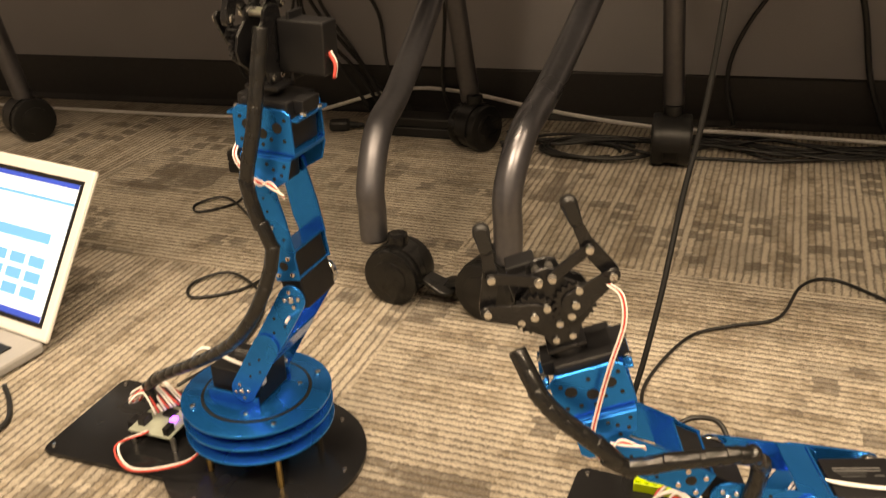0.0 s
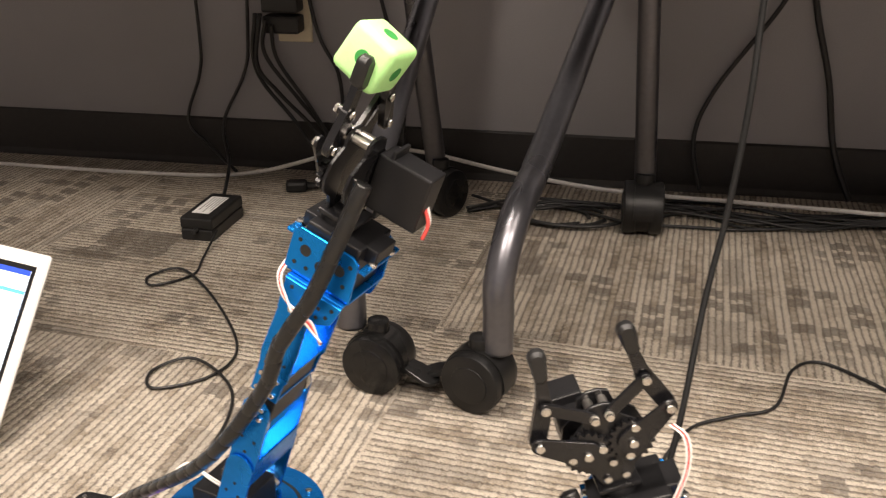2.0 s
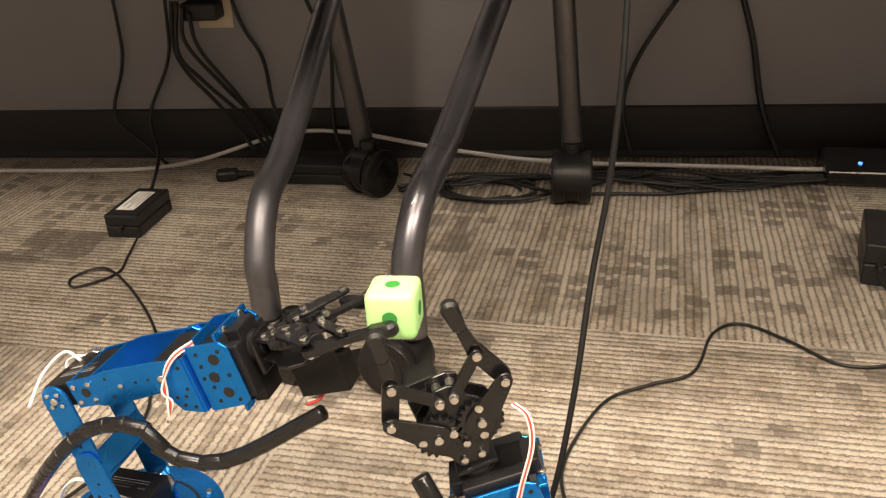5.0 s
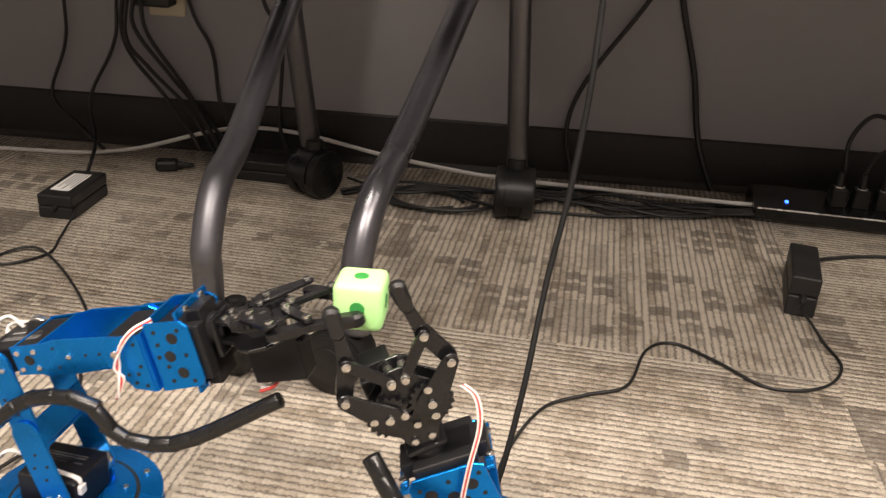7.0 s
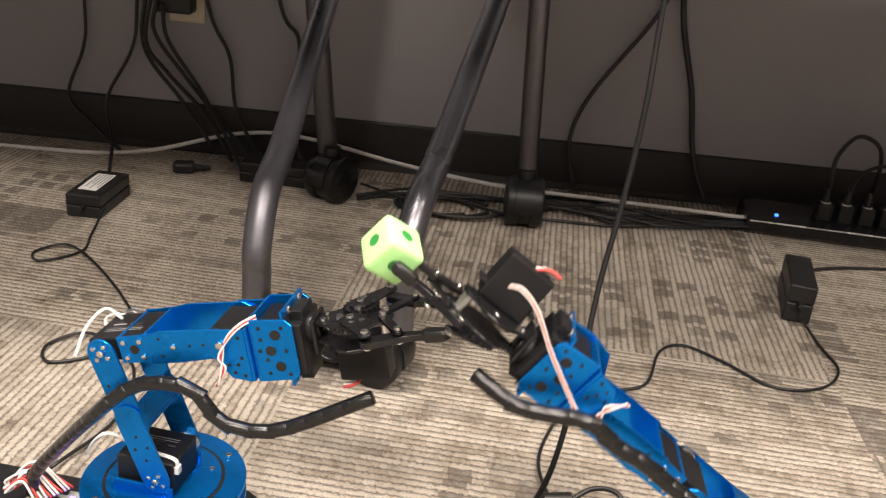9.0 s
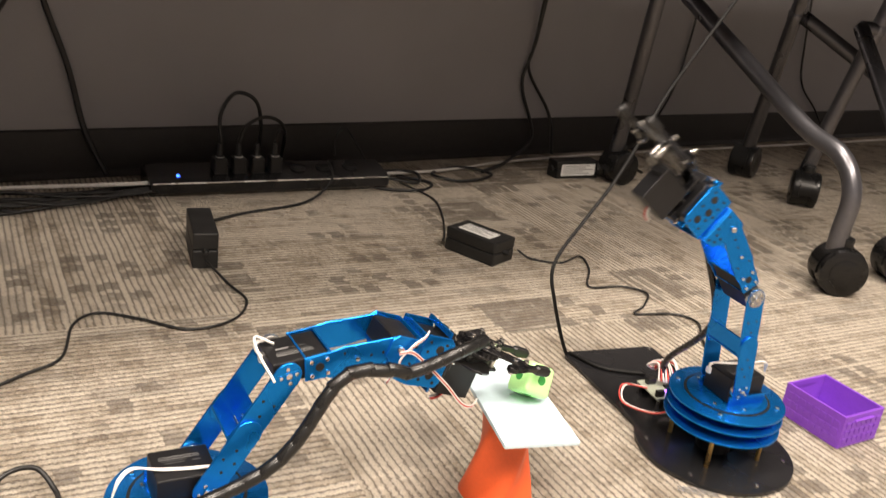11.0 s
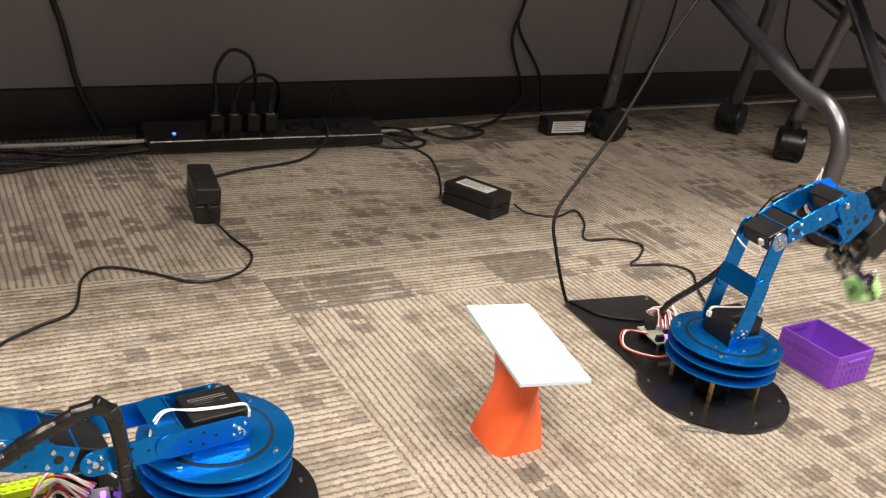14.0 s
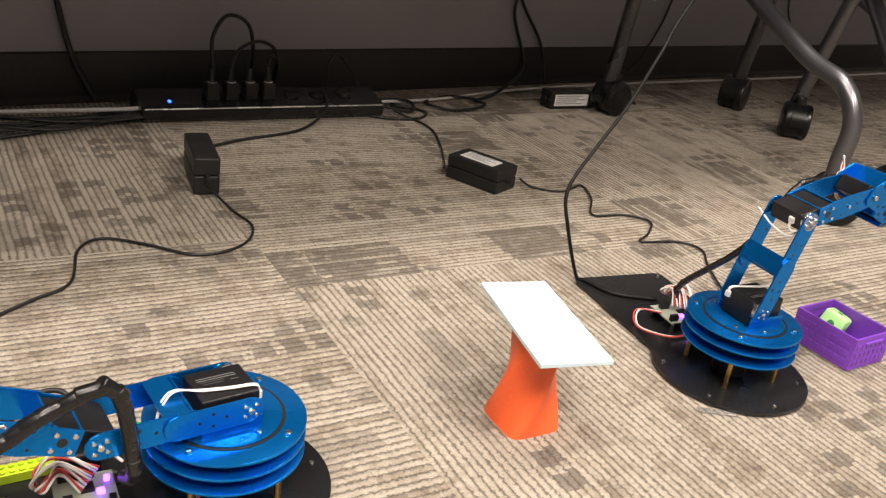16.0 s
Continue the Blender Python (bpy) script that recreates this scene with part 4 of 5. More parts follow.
def finger_blade(t, s):
    """The finger: s is +1 for the finger on +y."""
    bm = B()
    dx, dy = ROD_X - GEAR_X, (ROD_Y - GEAR_Y) * s
    prism(bm, slot(0, 0, dx, dy, 0.0055, 0.0055), 0.0035, 0.0086, None, 0.0004)
    prism(bm, slot(dx, dy, TIP_X - 0.010, -s * TIP_IN, 0.0050, 0.0034), 0.0035, 0.0086, None, 0.0004)
    f = part("finger", bm, M_GRIP, t)
    bm = B()
    prism(bm, slot(TIP_X - 0.010, -s * TIP_IN, TIP_X + 0.003, -s * (TIP_IN + 0.001), 0.0042, 0.0058), 0.0012, 0.0105, None, 0.0022)
    shade(part("fingertip", bm, M_RUBBER, f, "rounded black rubber fingertip"))
    bolts(f, [(dx, dy, 0.0122)], "z", 1.2)
    bolts(f, [(0, 0, 0.0035), (dx, dy, 0.0035)], "-z", 1.2)
    return f


TIP_X, TIP_IN = 0.053, 0.0127


LOOM_N, LOOM_LEN = 26, 0.026


def robot_arm(label, x, y, plate_turn, side, loom_rest, length, width, loom_lat, loom_sag, loom_r, loom_end, loom_tip):
    """side: the sign of the lateral way on which the loom runs."""
    t = thing("robot_arm", label, "robot arm", pose(x, y, 0), group="robot arms on the carpet")
    m = arm_base(t, plate_turn, length, width)
    p = {"turret": turret(t), "upper": upper_arm(t, side), "fore": forearm(t, side), "wrist": wrist(t, side), "grip": gripper(t)}
    for n, s in (("l", 1), ("r", -1)):
        p["link_" + n], p["rod_" + n] = finger_parts(t)
        p["blade_" + n] = finger_blade(t, s)
    bead = B()
    rod(bead, (-LOOM_LEN / 2, 0, 0), (LOOM_LEN / 2, 0, 0), loom_r, 12, 0.0012)
    first = shade(part("loom_piece", bead, M_LOOM, t, "piece of the black spiral-wrapped wire loom"), 50)
    p["loom"] = [first] + [share(first, pose(0, 0, 0)) for _ in range(LOOM_N - 1)]
    p["loom_from"] = [m @ Vector((-0.135, 0.005, 0.038)), m @ Vector((-0.122, 0.0, 0.070))]
    p["loom_off"] = [Vector(q) for q in loom_rest]
    p["loom_side"], p["loom_lat"], p["loom_sag"], p["loom_end"], p["loom_tip"] = side, loom_lat, loom_sag, loom_end, loom_tip
    wire(p["fore"], [(0.0, -side * 0.012, 0.011), (-0.016, -side * 0.016, 0.02), (-0.02, side * 0.01, 0.016), (-0.016, side * 0.04, 0.004)], 0.0014)
    p["thing"] = t
    return p


ARM_A = (0.2889, 1.0518)
ARM_B = (0.8276, 0.9920)
ARM_C = (1.4979, 0.9169)
arm_a = robot_arm("blue robot arm on a black base beside the laptop", *ARM_A, -6, -1, ((-0.02, 0, 0.013), (-0.02, 0, 0.013)), 0.228, 0.068, 0.046, 0.045, 0.006, -0.012, 0.122)
arm_b = robot_arm("blue robot arm between the other two, passing the block", *ARM_B, -8, -1, ((0.008, -0.014, -0.02), (-0.058, -0.002, 0.064)), 0.24, 0.072, 0.046, 0.006, 0.0065, 0.022, 0.086)
arm_c = robot_arm("blue robot arm on a black base beside the purple crate", *ARM_C, -103, -1, ((0, 0, 0), (0, 0, 0)), 0.268, 0.080, 0.038, 0.004, 0.0045, -0.006, 0.086)

for k, ribbon in enumerate((M_WHITEWIRE, M_REDWIRE, M_WHITEWIRE)):
    o = 0.0013 * (k - 1)
    wire(arm_b["wrist"], [(0.118, -0.020, -0.040 + o), (0.110, -0.026, -0.046 + o), (0.092, -0.031, -0.042 + o), (0.066, -0.034, -0.026 + o), (0.036, -0.034, -0.010 + o), (0.010, -0.036, 0.002 + o), (-0.006, -0.040, 0.0 + o)], 0.0007, ribbon)
arm_b["loom_from"] = [Vector((-0.086, 0.012, 0.034)), Vector((-0.096, -0.040, 0.084))]
module = B()
box(module, -0.138, -0.100, 0.040, 0.064, 0.0066, 0.034, 0.003, pose(0, 0, 0, 0, 0, -8))
part("power_module", module, M_SERVO, arm_b["thing"], "black power module beside the board")

# ---- loose things ----
CUBE = 0.0345


def block():
    t = thing("cube_block", "lime green printed block with a hole in each face", "block")
    bm = B()
    h = CUBE / 2
    box(bm, -h, h, -h, h, -h, h, 0.005, None, 3)
    shade(part("body", bm, M_GREEN, t), 40)
    for ax in range(3):
        for s in (-1, 1):
            v = [0, 0, 0]
            v[ax] = s * (h - 0.004)
            w = [0, 0, 0]
            w[ax] = s * (h + 0.0003)
            # a solid plug; its dark colour carries the hole's shade
            bm = B()
            rod(bm, v, w, 0.0052, 20)
            part("hole", bm, M_GREENHOLE, t, "round hole in the block")
    return t


cube = block()
TABLE_C, TABLE_Z = (1.177, 0.960), 0.125


def small_table():
    t = thing("small_stand", "pale blue board on a twisted orange column", "stand", pose(1.169, 0.955, 0, 0, 0, 0))
    bm = B()
    box(bm, -0.0410, 0.0410, -0.0875, 0.0875, TABLE_Z - 0.005, TABLE_Z, 0.0006, pose(TABLE_C[0] - 1.169, TABLE_C[1] - 0.955, 0, 0, 0, -18))
    part("board", bm, M_PALEBLUE, t, "pale blue flat board")
    bm = B()
    n, rings = 40, []
    for k in range(25):
        f = k / 24
        half = 0.0345 - 0.022 * f + 0.012 * f * f
        tw = radians(-7 + 88 * f)
        ring = []
        for i in range(n):
            a = 2 * math.pi * i / n + math.pi / 4
            c, s = math.cos(a), math.sin(a)
            q = half / (abs(c) ** 6 + abs(s) ** 6) ** (1 / 6)
            ring.append(bm.verts.new((q * math.cos(a + tw), q * math.sin(a + tw), f * (TABLE_Z - 0.006))))
        rings.append(ring)
    for a, b in zip(rings, rings[1:]):
        for i in range(n):
            bm.faces.new((a[i], a[(i + 1) % n], b[(i + 1) % n], b[i]))
    bm.faces.new(rings[0][::-1]), bm.faces.new(rings[-1])
    shade(part("column", bm, M_ORANGE, t, "twisted orange plastic column"), 60)
    return t


small_table()


def crate():
    t = thing("crate", "small purple plastic crate with latticed sides", "crate", pose(1.713, 0.890, 0, 0, 0, -4))
    lx, ly, h, w = 0.083, 0.098, 0.050, 0.003
    bm = B()
    box(bm, -lx / 2, lx / 2, -ly / 2, ly / 2, 0.0005, 0.004, 0.001)
    part("bottom", bm, M_PURPLE, t)
    for s in (-1, 1):
        bm = B()
        box(bm, s * (lx / 2 - w / 2) - w / 2, s * (lx / 2 - w / 2) + w / 2, -ly / 2, ly / 2, 0.004, h, 0.0006)
        for i in range(8):
            for k in range(3):
                y = -ly * 0.40 + ly * 0.8 * i / 7
                z = 0.012 + 0.012 * k
                box(bm, s * (lx / 2) - 0.0012, s * (lx / 2) + 0.0012, y - 0.004, y + 0.004, z - 0.0035, z + 0.0035)
        part("side", bm, M_PURPLE, t)
        bm = B()
        box(bm, -lx / 2 + w, lx / 2 - w, s * (ly / 2 - w / 2) - w / 2, s * (ly / 2 - w / 2) + w / 2, 0.004, h, 0.0006)
        for i in range(7):
            for k in range(3):
                x = -lx * 0.38 + lx * 0.76 * i / 6
                z = 0.012 + 0.012 * k
                box(bm, x - 0.004, x + 0.004, s * (ly / 2) - 0.0012, s * (ly / 2) + 0.0012, z - 0.0035, z + 0.0035)
        box(bm, -0.02, 0.02, s * ly / 2 - 0.003, s * ly / 2 + 0.003, h - 0.012, h - 0.008, 0.0006)
        part("side", bm, M_PURPLE, t)
    return t


crate()


def laptop():
    t = thing("laptop", "white laptop, open, showing a blue and white screen", "laptop", pose(-0.2195, 1.2219, 0, 0, 0, -15))
    bm = B()
    box(bm, -0.16, 0.16, -0.21, 0.0, 0.002, 0.016, 0.004)
    deck = part("deck", bm, M_LAPGREY, t, "grey keyboard deck")
    for i in range(11):
        for k in range(4):
            bm = B()
            x, y = -0.135 + 0.026 * i, -0.035 - 0.022 * k
            box(bm, x - 0.011, x + 0.011, y - 0.009, y + 0.009, 0.0161, 0.018, 0.001)
            part("key", bm, M_SERVO, deck)
    tilt = pose(0, 0.0, 0.014, -35, 0, 0)
    bm = B()
    box(bm, -0.162, 0.162, 0.0, 0.008, 0.0, 0.222, 0.004, tilt)
    lid = part("lid", bm, M_LAPWHITE, t, "white screen frame")
    bm = B()
    box(bm, -0.149, 0.149, -0.0008, 0.0, 0.016, 0.206, 0.0, tilt)
    part("black_border", bm, M_SERVO, lid)

    def panel(name, x0, x1, z0, z1, mat, lift=0.0012):
        b = B()
        box(b, x0, x1, -lift - 0.0004, -lift, z0, z1, 0.0, tilt)
        part(name, b, mat, lid)

    panel("screen", -0.144, 0.144, 0.022, 0.200, M_SCREEN, 0.0010)
    panel("screen_bar", -0.144, 0.144, 0.194, 0.200, M_SCREENNAVY, 0.0016)
    panel("screen_bar", -0.144, 0.144, 0.172, 0.176, M_SCREENBLUE, 0.0016)
    panel("screen_bar", -0.144, 0.144, 0.022, 0.030, M_SCREENNAVY, 0.0016)
    panel("screen_panel", -0.144, 0.120, 0.118, 0.132, M_SCREENBLUE, 0.0016)
    panel("screen_panel", -0.144, 0.144, 0.140, 0.166, M_SCREENPALE, 0.0016)
    for i in range(5):
        for k in range(3):
            panel("screen_button", -0.05 + 0.036 * i, -0.05 + 0.036 * i + 0.028, 0.046 + 0.020 * k, 0.060 + 0.020 * k, M_SCREENBLUE, 0.0016)
    for i in range(9):
        panel("screen_text", -0.13 + 0.028 * i, -0.13 + 0.028 * i + 0.018, 0.182, 0.186, M_SCREENPALE, 0.0018)
    return t


laptop()


def toy_brick(label, mat, m, nx, ny):
    t = thing("toy_brick", label, "toy brick", m)
    p = 0.008
    bm = B()
    box(bm, 0, nx * p, 0, ny * p, 0, 0.0096, 0.0006)
    body = part("body", bm, mat, t)
    for i in range(nx):
        for k in range(ny):
            bm = B()
            rod(bm, ((i + 0.5) * p, (k + 0.5) * p, 0.0096), ((i + 0.5) * p, (k + 0.5) * p, 0.0114), 0.0025, 12)
            part("stud", bm, mat, body)
    return t


toy_brick("yellow-green toy brick on the base plate", M_LIME, pose(0.652, 1.070, 0.0068, 0, 0, -4), 6, 2)
toy_brick("green toy brick standing by the discs", M_BRICKGREEN, pose(0.768, 1.066, 0.0068, 0, 0, 10), 2, 2)
toy_brick("green toy brick stacked on another", M_BRICKGREEN, pose(0.768, 1.066, 0.0182, 0, 0, 10), 2, 2)


def cord_filter():
    t = thing("barrel_connector", "black barrel filter on a power lead", "connector", pose(0.668, 1.165, 0, 0, 0, 12))
    bm = B()
    rod(bm, (-0.016, 0, 0.0095), (0.016, 0, 0.0095), 0.009, 20, 0.002)
    shade(part("barrel", bm, M_RUBBER, t))
    bm = B()
    rod(bm, (-0.024, 0, 0.0095), (-0.015, 0, 0.0095), 0.0048, 12, 0.001)
    tube(bm, [(0.015, 0, 0.0095), (0.04, 0.004, 0.02), (0.062, -0.01, 0.024), (0.068, -0.04, 0.012), (0.062, -0.062, 0.014)], 0.0028)
    part("lead", bm, M_RUBBER, t)


cord_filter()
film_mat = surface("clear_tape_film", (0.9, 0.89, 0.87), 0.18, vary=0.03)
film_mat.node_tree.nodes["Principled BSDF"].inputs["Transmission Weight"].default_value = 0.9
tape = part("clear_tape", box(B(), -0.024, 0.024, -0.006, 0.006, 0.0, 0.0006, 0.0, pose(1.405, 0.86, 0.001, 0, 0, -35)), film_mat)
tagged(tape, "strip of clear tape beside the base plate", "tape")


cable([(-0.06, 1.10, 0.008), (-0.035, 1.075, Z), (-0.015, 1.04, Z), (-0.03, 0.99, Z), (-0.09, 0.95, Z), (-0.2, 0.93, Z)], 0.003, M_RUBBER, "black lead from the laptop on carpet")
plug = thing("cable_plug", "black plug lying by the wall", "plug", pose(0.0, 2.06, 0, 0, 0, 15))
plug_body = B()
box(plug_body, -0.022, 0.02, -0.014, 0.014, 0.0, 0.022, 0.006)
rod(plug_body, (0.018, 0, 0.011), (0.05, 0.0, 0.009), 0.008, 12, 0.001, 0.004)
part("body", plug_body, M_RUBBER, plug)

# ---- carpet tiles ----
TILE = 0.72


def tile_mesh():
    return box(B(), 0.00015, TILE - 0.00015, 0.00015, TILE - 0.00015, -0.0119, 0.0, 0.0003, pose(-TILE / 2, -TILE / 2, 0))


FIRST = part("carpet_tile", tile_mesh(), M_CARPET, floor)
GRID = pose(1.07, 1.325, 0, 0, 0, -6)
SPARE = True
ROOM = (((-2.599, 0, 0), (-1, 0, 0)), ((5.199, 0, 0), (1, 0, 0)), ((0, -2.599, 0), (0, -1, 0)), ((0, WALL_Y - 0.001, 0), (0, 1, 0)))
for i in range(-6, 7):
    off = (0.0, 0.0, 0.165)[i % 3] if i < 0 else 0.0
    for k in range(-6, 3):
        c = GRID @ Vector(((i + 0.5) * TILE, (k + 0.5) * TILE + off, 0))
        m = Matrix.Translation(c) @ pose(0, 0, 0, 0, 0, -6 + (90 if (i + k) % 2 == 0 else 0))
        if -2.1 < c.x < 4.7 and -2.1 < c.y < 1.7:
            if SPARE:
                FIRST.matrix_basis, SPARE = m, False
            else:
                share(FIRST, m, floor)
            continue
        bm, back = tile_mesh(), m.inverted()
        for co, no in ROOM:
            bmesh.ops.bisect_plane(bm, geom=bm.verts[:] + bm.edges[:] + bm.faces[:], plane_co=back @ Vector(co), plane_no=back.to_3x3() @ Vector(no), clear_outer=True)
        if len(bm.faces):
            part("carpet_tile", bm, M_CARPET, floor).matrix_basis = m
        else:
            bm.free()

# ---- what moves ----


def ease(rows, t):
    """Smooth values at t from rows of (t, values...), with no overshoot."""
    if t <= rows[0][0]:
        return rows[0][1:]
    if t >= rows[-1][0]:
        return rows[-1][1:]
    i = max(k for k in range(len(rows) - 1) if rows[k][0] <= t)

    def slope(k, j):
        if k <= 0 or k >= len(rows) - 1:
            return 0.0
        a = (rows[k][j] - rows[k - 1][j]) / (rows[k][0] - rows[k - 1][0])
        b = (rows[k + 1][j] - rows[k][j]) / (rows[k + 1][0] - rows[k][0])
        return 0.0 if a * b <= 0 else 2 * a * b / (a + b)

    h = rows[i + 1][0] - rows[i][0]
    u = (t - rows[i][0]) / h
    out = []
    for j in range(1, len(rows[0])):
        p, q, sp, sq = rows[i][j], rows[i + 1][j], slope(i, j) * h, slope(i + 1, j) * h
        out.append(p * (1 + 2 * u) * (1 - u) ** 2 + sp * u * (1 - u) ** 2 + q * u * u * (3 - 2 * u) + sq * u * u * (u - 1))
    return out


SHUT = 40
CUBE_XY, CUBE_TURN = (1.188, 0.954), 25
# seconds, yaw, upper arm, forearm, wrist, roll of the gripper, opening of the fingers (degrees)
MOVES_A = [
    (0.0, -8.6, 59, 101, 88, 0, SHUT), (0.9, -13, 64, 85, 86, 0, SHUT), (1.5, -16.5, 69, 71.5, 78, 0, SHUT), (2.0, -16.5, 70.5, 66.5, 69, 0, SHUT), (2.5, -16, 74.5, 59.5, 57.5, 0, SHUT),
    (3.0, -14, 79.5, 51, 50.5, 0, SHUT), (3.5, -11.8, 84.8, 42.3, 43.5, 0, SHUT), (5.2, -8.2, 106.5, 18, 15.5, 0, SHUT), (6.0, -8.0, 107.5, 17.4, 15.2, 0, SHUT), (7.0, -8.5, 107.5, 15.8, 15.8, 0, SHUT),
    (7.3, -8.5, 108.2, 16, 15, 0, SHUT), (7.5, -8.2, 109, 16.5, 14, 0, SHUT + 12), (7.9, -8, 110.6, 17, 13, 0, SHUT + 14), (8.5, -8, 111, 17.2, 12.2, 0, SHUT + 14), (9.0, -9, 111, 15.5, 12.2, 0, SHUT + 14), (16.0, -9, 111, 15.5, 12.2, 0, SHUT + 14),
]
MOVES_B = [
    (0.0, 12.7, 170.3, 152.9, 107.1, 92.6, 67), (3.5, 9.2, 170.7, 150.8, 106.3, 96.5, 50), (6.0, 7.8, 170.8, 152, 110.5, 97.5, 45), (6.8, 7.2, 170.9, 152.5, 112, 97.7, 43), (7.25, 6.2, 171.2, 153, 113, 97, SHUT), (7.8, 4.8, 171.8, 153.6, 114, 95, SHUT - 2),
    (8.5, 2.7, 172.4, 154.4, 115, 93.8, SHUT - 2), (8.7, 0, 161, 150, 128, 60, SHUT), (9.0, -3.4, 144, 144, 146, 8, SHUT), (9.3, -12, 122, 126.6, 151, 0, SHUT), (9.6, -9, 98, 95, 131, 0, SHUT),
    (9.8, -10, 98, 65, 99, 0, SHUT), (10.0, -11, 70, 24.5, 43, 0, SHUT), (10.2, -12, 69, 8, 32, 0, SHUT), (11.1, -6, 56.4, 6.5, -19.5, 0, SHUT), (11.3, -6, 56.4, 6.5, -19.5, 0, SHUT), (11.6, -6, 58, 8, -17, 0, 54),
    (12.2, -4, 101, 42, 12, 56, 54), (12.4, -3.9, 109, 48, 28, 66, 54), (12.5, -4.2, 114, 53, 37, 72, 54), (12.7, -1, 138, 77, 62, 82, 56), (13.0, -0.9, 164, 121, 90, 90, 60), (13.4, -0.7, 180.4, 158.3, 112, 90, 60), (16.0, -0.7, 180.4, 158.3, 112, 90, 60),
]
MOVES_C = [
    (0.0, 166.4, 94, 83, 90, 0, 50), (10.3, 166.4, 94, 83, 90, 0, 50), (11.9, 172.8, 67.4, 14.7, -36.8, 0, 54), (12.75, 172.8, 67.4, 14.7, -36.8, 0, 54), (13.0, 172.8, 67.4, 14.7, -36.8, 0, 37), (13.1, 172.8, 67.4, 14.7, -36.8, 0, 37),
    (13.2, 169, 70.4, 32.7, -9.8, 0, SHUT), (13.3, 168.5, 76, 56, 14, 0, SHUT), (13.5, 168, 81, 80, 57, 0, SHUT), (13.7, 168.5, 90, 112, 120, 0, SHUT), (13.8, 169, 95, 132, 165, 0, SHUT), (14.0, 170, 100.4, 156, 228, 0, SHUT),
    (14.15, 169, 101.6, 161, 247, 0, SHUT), (14.25, 168.6, 101.6, 161.5, 247, 0, SHUT), (14.4, 168.6, 101.6, 161.5, 247, 0, 55), (14.6, 169, 101.6, 161, 246, 0, 55), (15.0, 170, 102, 160, 232, 0, 55), (15.5, 170, 104, 162, 215, 0, 55), (16.0, 171.5, 106.3, 166, 205, 0, 55),
]
STEPS = [i / 10 for i in range(161)]


def arm_frames(values):
    """Poses of an arm's parts in its own space."""
    q, a1, a2, a3, roll, spread = values
    yaw = pose(0, 0, 0, 0, 0, q)
    up = yaw @ pose(SHOULDER_X, 0, SHOULDER_Z, 0, -a1, 0)
    fore = Matrix.Translation(up @ Vector((UPPER, 0, 0))) @ yaw @ pose(0, 0, 0, 0, -a2, 0)
    wr = Matrix.Translation(fore @ Vector((FORE, 0, 0))) @ yaw @ pose(0, 0, 0, 0, -a3, 0)
    grip = wr @ pose(ROLL_X, 0, ROLL_Z, roll, 0, 0)
    out = {"turret": yaw, "upper": up, "fore": fore, "wrist": wr, "grip": grip}
    for n, s in (("l", 1), ("r", -1)):
        a = radians(spread) * s
        out["link_" + n] = grip @ pose(GEAR_X, s * GEAR_Y, 0, 0, 0, s * spread)
        out["rod_" + n] = grip @ pose(ROD_X, s * ROD_Y, 0, 0, 0, s * spread)
        out["blade_" + n] = grip @ pose(GEAR_X + LINK * math.cos(a), s * GEAR_Y + LINK * math.sin(a), 0)
    return out


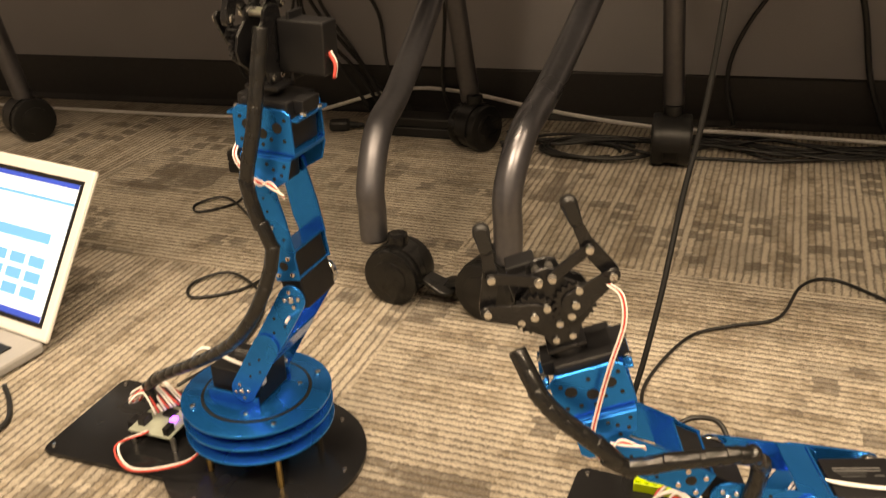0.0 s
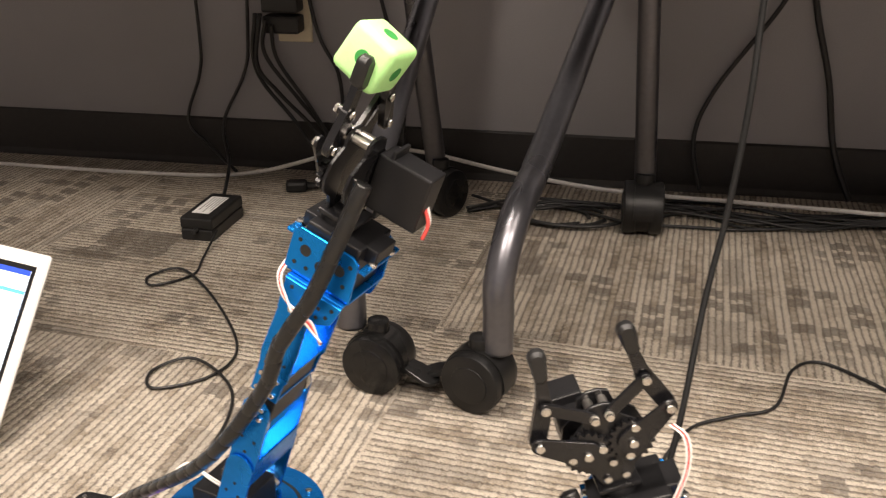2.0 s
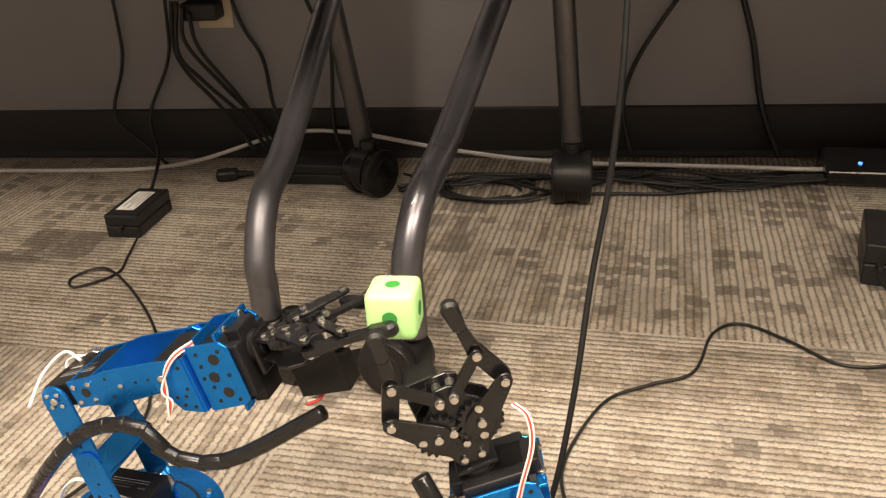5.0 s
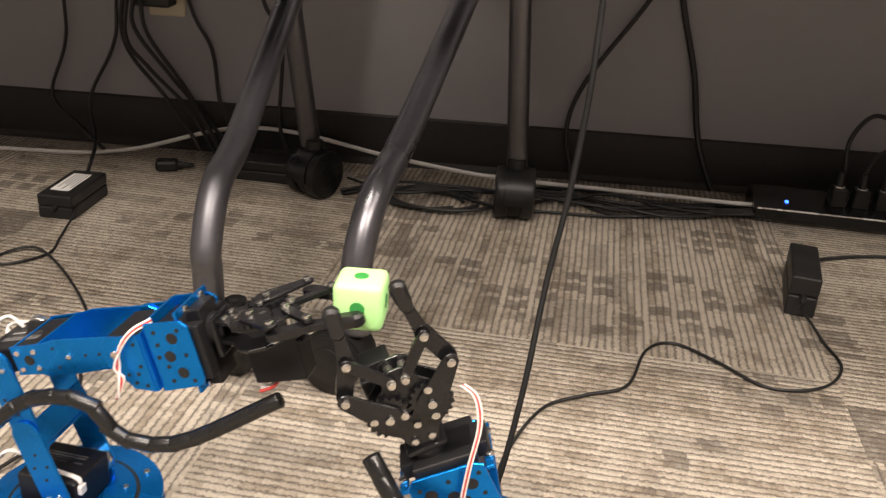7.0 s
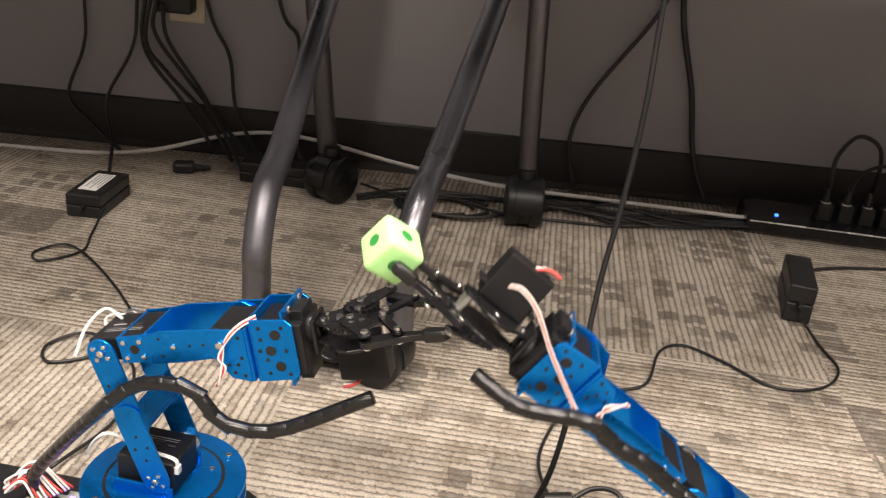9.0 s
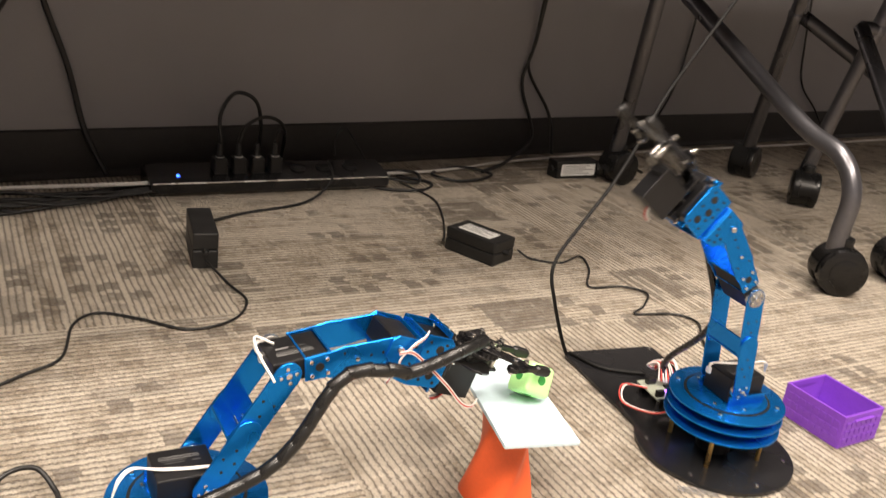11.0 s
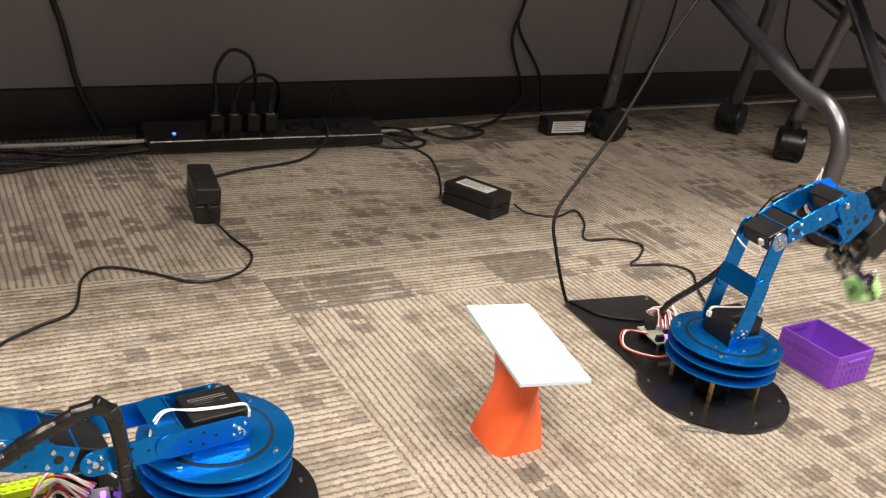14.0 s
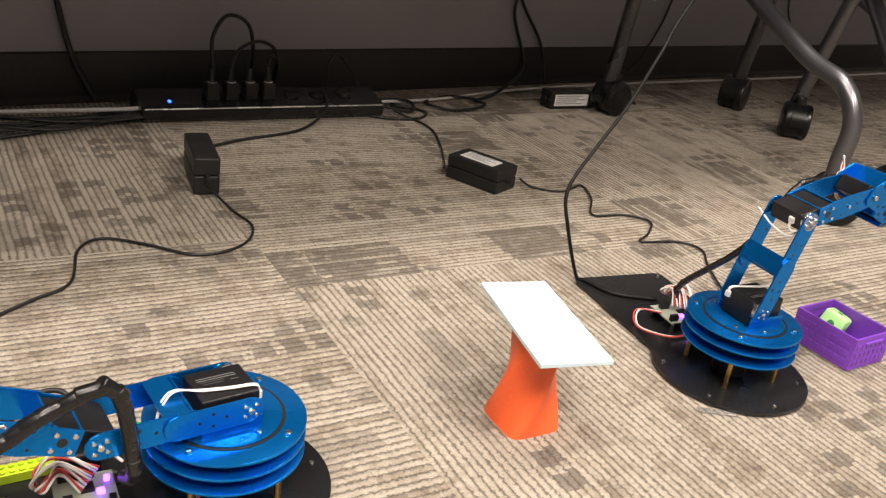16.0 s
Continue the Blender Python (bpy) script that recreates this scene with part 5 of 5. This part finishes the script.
def move_arm(parts, rows):
    path = [(t, arm_frames(ease(rows, t))) for t in STEPS]
    for name in path[0][1]:
        walk(parts[name], [(t, f[name]) for t, f in path])
    side = parts["loom_side"]
    rows_of = [[] for _ in parts["loom"]]
    for t, f in path:
        fore, wr = f["fore"], f["wrist"]
        lat, sag = parts["loom_lat"] * side, parts["loom_sag"]
        level = max(0.0, (f["turret"].inverted() @ fore).to_3x3().col[0].x)
        drop = Vector((0, 0, -sag * level ** 1.5))
        along = (f["turret"].inverted() @ f["upper"]).to_3x3().col[0].x
        lean = max(0.0, min(1.0, (math.degrees(math.acos(max(-1.0, min(1.0, along)))) - 115) / 65))
        off = parts["loom_off"][0].lerp(parts["loom_off"][1], lean)
        lift = Vector((0, 0, max(0.0, off.z) * 0.6 * lean))
        knots = parts["loom_from"] + [f["upper"] @ Vector((0.063, lat, 0)) + off, fore @ Vector((0.042, lat, -0.004)) + drop * 0.45 + lift, fore @ Vector((0.088, lat, -0.004)) + drop * 0.6, wr @ Vector((0.009, lat, -0.004)) + drop * 1.35, wr @ Vector((0.052, lat * 0.9, parts["loom_end"])) + drop * 1.4, wr @ Vector((parts["loom_tip"], lat * 0.6, parts["loom_end"] * 1.4)) + drop * 0.8]
        line = smooth_points(knots, 12)
        run = [0.0]
        for a, b in zip(line, line[1:]):
            run.append(run[-1] + (b - a).length)
        for k, out in enumerate(rows_of):
            want = run[-1] * (k + 0.5) / LOOM_N
            i = max(j for j in range(len(run) - 1) if run[j] <= want)
            c = line[i].lerp(line[i + 1], (want - run[i]) / max(1e-6, run[i + 1] - run[i]))
            d = (line[min(i + 2, len(line) - 1)] - line[max(i - 1, 0)]).normalized()
            out.append((t, Matrix.Translation(c) @ d.to_track_quat("X", "Z").to_matrix().to_4x4()))
    for ob, rows in zip(parts["loom"], rows_of):
        walk(ob, rows)


def blend(a, b, k):
    k = max(0.0, min(1.0, k))
    k = k * k * (3 - 2 * k)
    return Matrix.LocRotScale(a.translation.lerp(b.translation, k), a.to_quaternion().slerp(b.to_quaternion(), k), None)


def grip_at(base, rows, t):
    return Matrix.Translation((*base, 0)) @ arm_frames(ease(rows, t))["grip"]


HOLD = REACH - ROLL_X


def move_cube():
    """The block goes from the first arm to the second, to the stand, to the third, and into the crate."""
    held_a = pose(HOLD, 0, 0.011, 0, 15, 8)
    give = grip_at(ARM_A, MOVES_A, 7.35) @ held_a
    take = grip_at(ARM_B, MOVES_B, 7.35)
    held_b0 = take.inverted() @ give
    held_b = Matrix.LocRotScale((HOLD + 0.012, 0, 0.004), held_b0.to_quaternion(), None)
    rest = pose(CUBE_XY[0], CUBE_XY[1], TABLE_Z + CUBE / 2 + 0.0005, 0, 0, CUBE_TURN)
    held_c = grip_at(ARM_C, MOVES_C, 13.1).inverted() @ rest
    down = pose(1.726, 0.910, 0.004 + CUBE / 2 + 0.008, 14, 16, 12)
    rows = []
    for t in STEPS:
        if t <= 7.35:
            m = grip_at(ARM_A, MOVES_A, t) @ held_a
        elif t <= 10.6:
            m = grip_at(ARM_B, MOVES_B, t) @ blend(held_b0, held_b, (t - 7.35) / 0.2)
        elif t <= 11.2:
            m = blend(grip_at(ARM_B, MOVES_B, t) @ held_b, rest, (t - 10.6) / 0.6)
        elif t <= 13.1:
            m = rest
        elif t <= 14.25:
            m = grip_at(ARM_C, MOVES_C, t) @ held_c
        else:
            m = blend(grip_at(ARM_C, MOVES_C, 14.25) @ held_c, down, (t - 14.25) / 0.2)
        rows.append((t, m))
    walk(cube, rows)


def motions():
    move_arm(arm_a, MOVES_A)
    move_arm(arm_b, MOVES_B)
    move_arm(arm_c, MOVES_C)
    move_cube()


motions()
